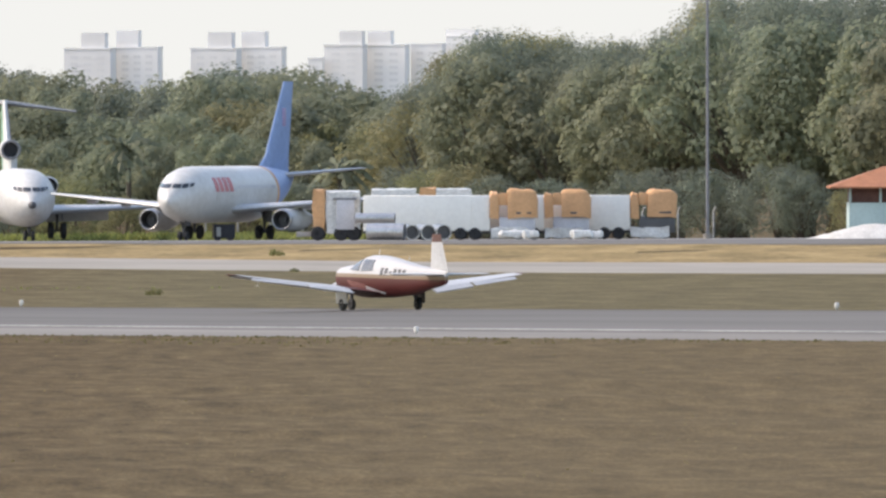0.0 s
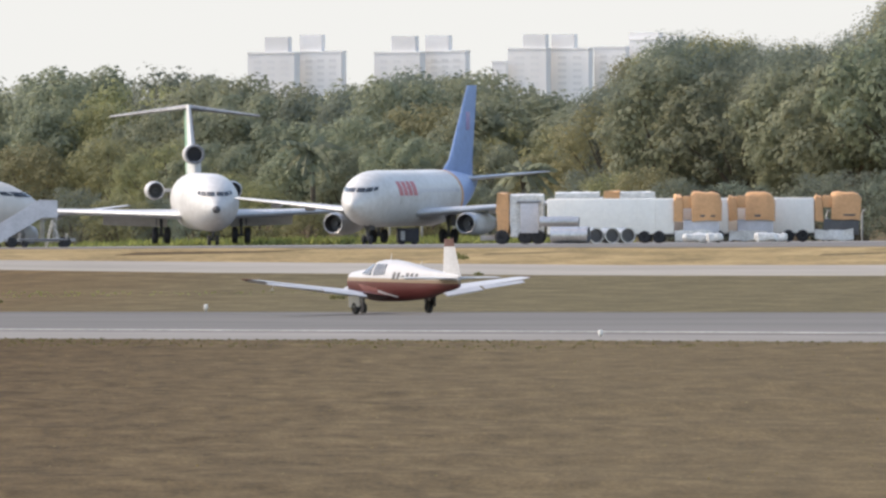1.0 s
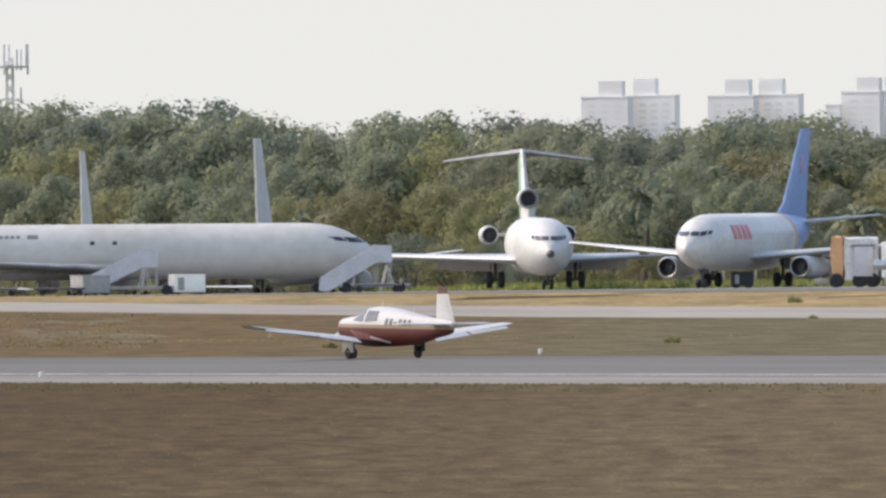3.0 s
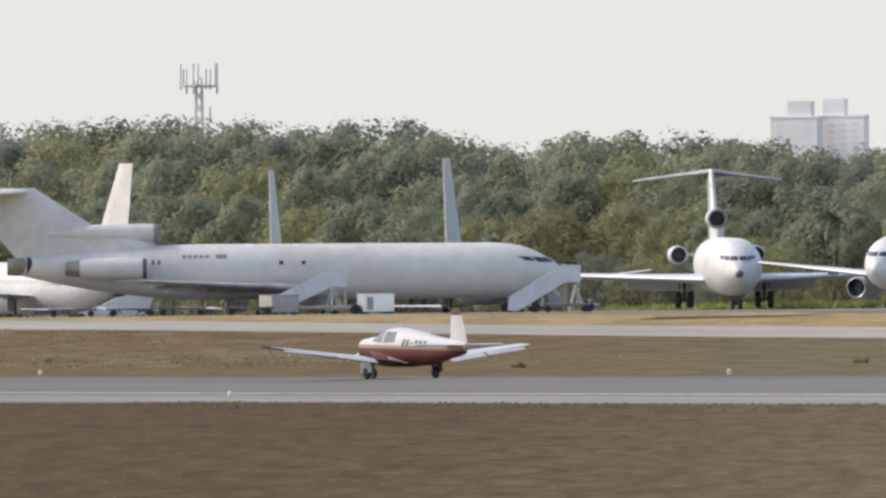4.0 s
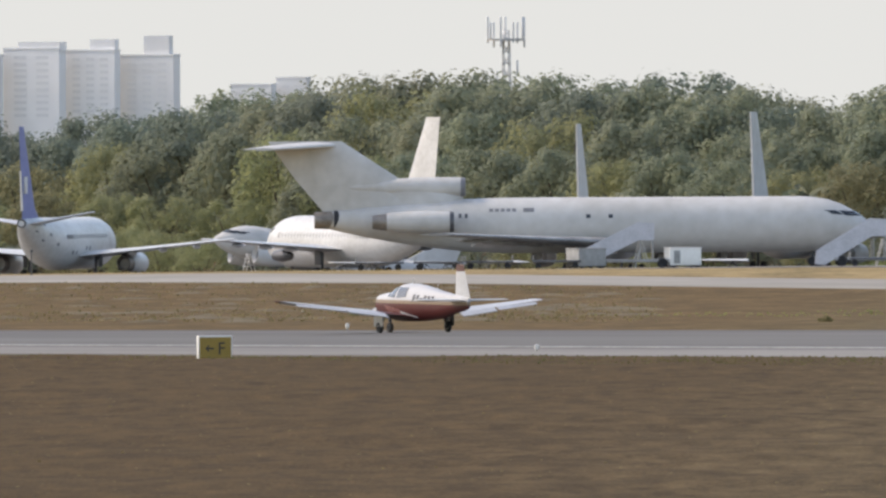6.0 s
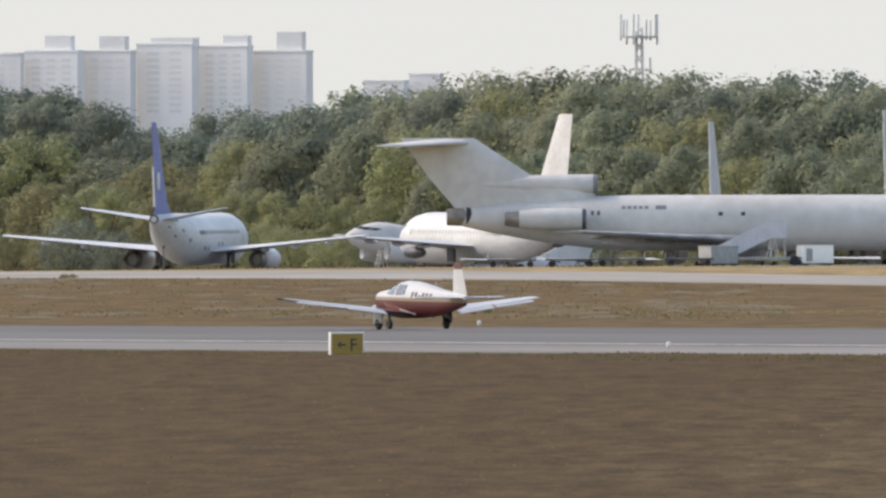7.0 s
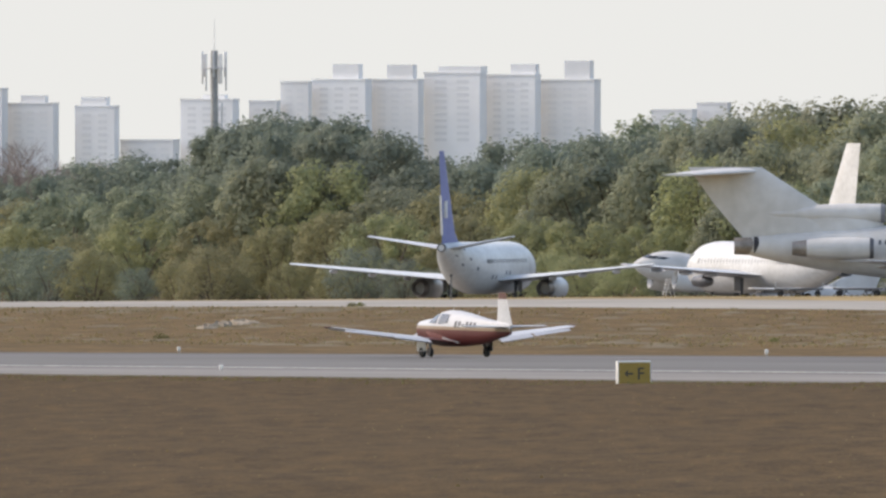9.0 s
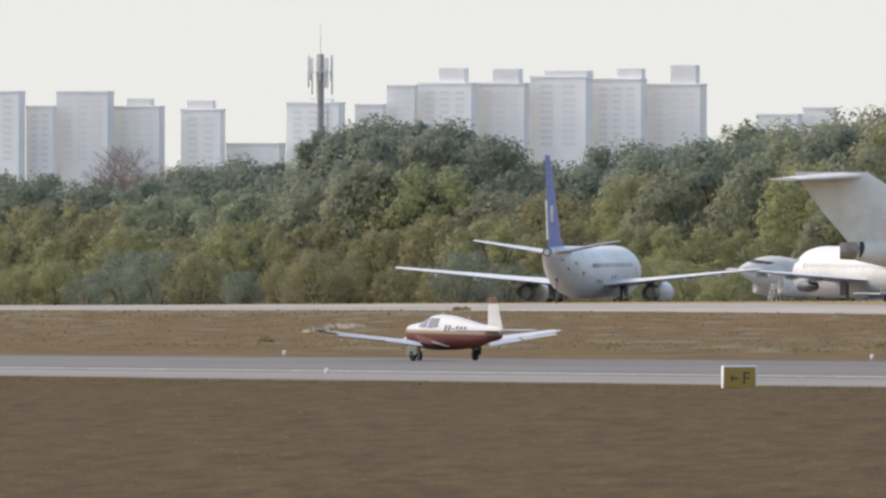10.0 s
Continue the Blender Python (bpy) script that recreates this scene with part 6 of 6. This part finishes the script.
tuft_field("green_weed_patch", "patch of green weeds in the dry field", M["green_weed"], 420, 668, 708, 338, 362, 0.06, 0.2, 21, 0.8)
tuft_field("tree_foot_grass", "bright green weeds at the foot of the trees", M["green_weed"], 2600, 1088, 1152, 586, 606, 0.3, 0.9, 7)


def rough_bank(seed):
    """Hummocks and clods on the eroded bank below the taxiway, too many to count."""
    q = random.Random(seed)
    verts, faces = [], []
    for k in range(480):
        v = 308 + 114 * q.random() ** 0.6
        u = v * q.uniform(2.02, 2.75)
        a, ln, wd, h = radians(q.uniform(-25, 35)), q.uniform(0.5, 2.4), q.uniform(0.4, 1.4), q.uniform(0.05, 0.2)
        i = len(verts)
        cx, cy = xy(u, v)
        cz = ground_uv(u, v) + 0.03
        for f, lift in ((1.0, 0.0), (0.7, 0.6), (0.3, 0.95)):
            for n in range(9):
                w = 2 * math.pi * n / 9
                r = f * (1 + 0.25 * math.sin(3 * w + k))
                dx, dy = ln * r * math.cos(w), wd * r * math.sin(w)
                verts.append((cx + dx * math.cos(a) - dy * math.sin(a), cy + dx * math.sin(a) + dy * math.cos(a), cz - 0.05 + h * lift * q.uniform(0.75, 1.15)))
        verts.append((cx, cy, cz - 0.05 + h))
        for ring in range(2):
            for n in range(9):
                m = (n + 1) % 9
                faces.append((i + ring * 9 + n, i + ring * 9 + m, i + ring * 9 + 9 + m, i + ring * 9 + 9 + n))
        faces += [(i + 18 + n, i + 18 + (n + 1) % 9, i + 27) for n in range(9)]
    me = bpy.data.meshes.new("bank_hummocks")
    me.from_pydata(verts, [], faces)
    me.polygons.foreach_set("use_smooth", [True] * len(me.polygons))
    me.materials.append(M["bank"])
    tagged(new("bank_hummocks", me), "rough dry hummocks of earth and grass on the bank", "earth", kind="stuff")


rough_bank(12)
M["straw_blade"] = material("straw_blades", (0.25, 0.19, 0.105), 0.9, 0, 0.3, 0.08, color2=(0.135, 0.105, 0.055), island=0.3)
tuft_field("bank_grass", "dry straw tufts on the bank below the taxiway", M["straw_blade"], 15000, 2.02, 2.75, 320, 428, 0.07, 0.24, 9, 0.9, True)


def bush(bearing, far, r, seed):
    q = random.Random(seed)
    verts, faces = [], []
    for k in range(160):
        d = Vector((q.gauss(0, 1), q.gauss(0, 1), abs(q.gauss(0, 0.9)))).normalized() * r * q.uniform(0.4, 1.0)
        d.z *= 0.75
        n = Vector((q.uniform(-1, 1), q.uniform(-1, 1), q.uniform(0, 1))).normalized()
        t = n.orthogonal().normalized() * r * 0.16
        w = n.cross(t) * 0.5
        i = len(verts)
        verts += [tuple(d - t), tuple(d + w), tuple(d + t), tuple(d - w)]
        faces.append((i, i + 1, i + 2, i + 3))
    me = bpy.data.meshes.new("bush")
    me.from_pydata(verts, [], faces)
    me.materials.append(M["bush"])
    o = tagged(new("bush", me), "small green weed bush in the dry grass", "bush", "verge bushes")
    x, y = at_bearing(bearing, far)
    o.matrix_basis = pose(x, y, ground_z(x, y) + 0.06, 0, 0, q.uniform(0, 360))


for bearing, d, r, seed in ((0.2, 709, 0.42, 1), (4.38, 1058, 0.36, 2), (4.352, 1060, 0.34, 3), (5.025, 861, 0.45, 4), (-0.275, 895, 0.3, 5), (-0.215, 972, 0.55, 6), (1.36, 705, 0.35, 7), (2.95, 800, 0.3, 8)):
    bush(bearing, d, r, seed)


def soil_patch(bearing, d, size, seed):
    """A low spill of pale broken soil with an uneven edge."""
    q = random.Random(seed)
    bm = bmesh.new()
    edge = [q.uniform(0.55, 1.15) for _ in range(20)]
    rings = []
    for f, z in ((1.0, -0.02), (0.85, 0.10), (0.6, 0.16), (0.3, 0.24), (0.06, 0.2)):
        rings.append([(size * f * edge[n] * math.cos(0.314 * n), size * 1.4 * f * edge[n] * math.sin(0.314 * n), z * q.uniform(0.5, 1.5) if f < 1 else z) for n in range(20)])
    loft(bm, rings)
    o = tagged(mesh_object("soil_spill", bm, M["soil"], False), "low spill of pale broken soil in the grass", "soil", "soil spills")
    x, y = at_bearing(bearing, d)
    o.matrix_basis = pose(x, y, ground_z(x, y) + 0.05, 0, 0, 40 * seed)


for bearing, d, size, seed in ((4.79, 947, 1.0, 1), (4.75, 952, 0.7, 2), (4.83, 940, 0.6, 3), (4.87, 925, 0.8, 4)):
    soil_patch(bearing, d, size, seed)


def motions():
    rows = []
    for t, u, turn in PLANE:
        x, y = xy(u, 266.7)
        rows.append((t, pose(x, y, ground_z(x, y) + 0.03, 0, 0.45, 90 + 28.27 + turn)))
    walk(plane, rows)


PLANE = [  # seconds, metres along the runway, degrees of heading off its axis
    (0.0, 484.4, -1.4), (0.5, 490.4, -0.6), (1, 496.3, 0.2), (1.5, 502.3, 0.7), (2, 508.5, 2.0), (2.7, 517.5, 3.4), (3.5, 527.9, 3.9), (4, 534.6, 2.6), (4.5, 540.8, 0.2), (5, 546.9, -0.6),
    (5.5, 552.8, -0.6), (6, 558.7, -0.1), (6.7, 566.8, -0.1), (7.5, 575.8, 0.5), (8, 581.3, 1.6), (8.5, 586.8, 2.1), (9, 592.4, 3.1), (9.5, 598.0, 3.9), (10, 603.4, 4.6),
]
motions()
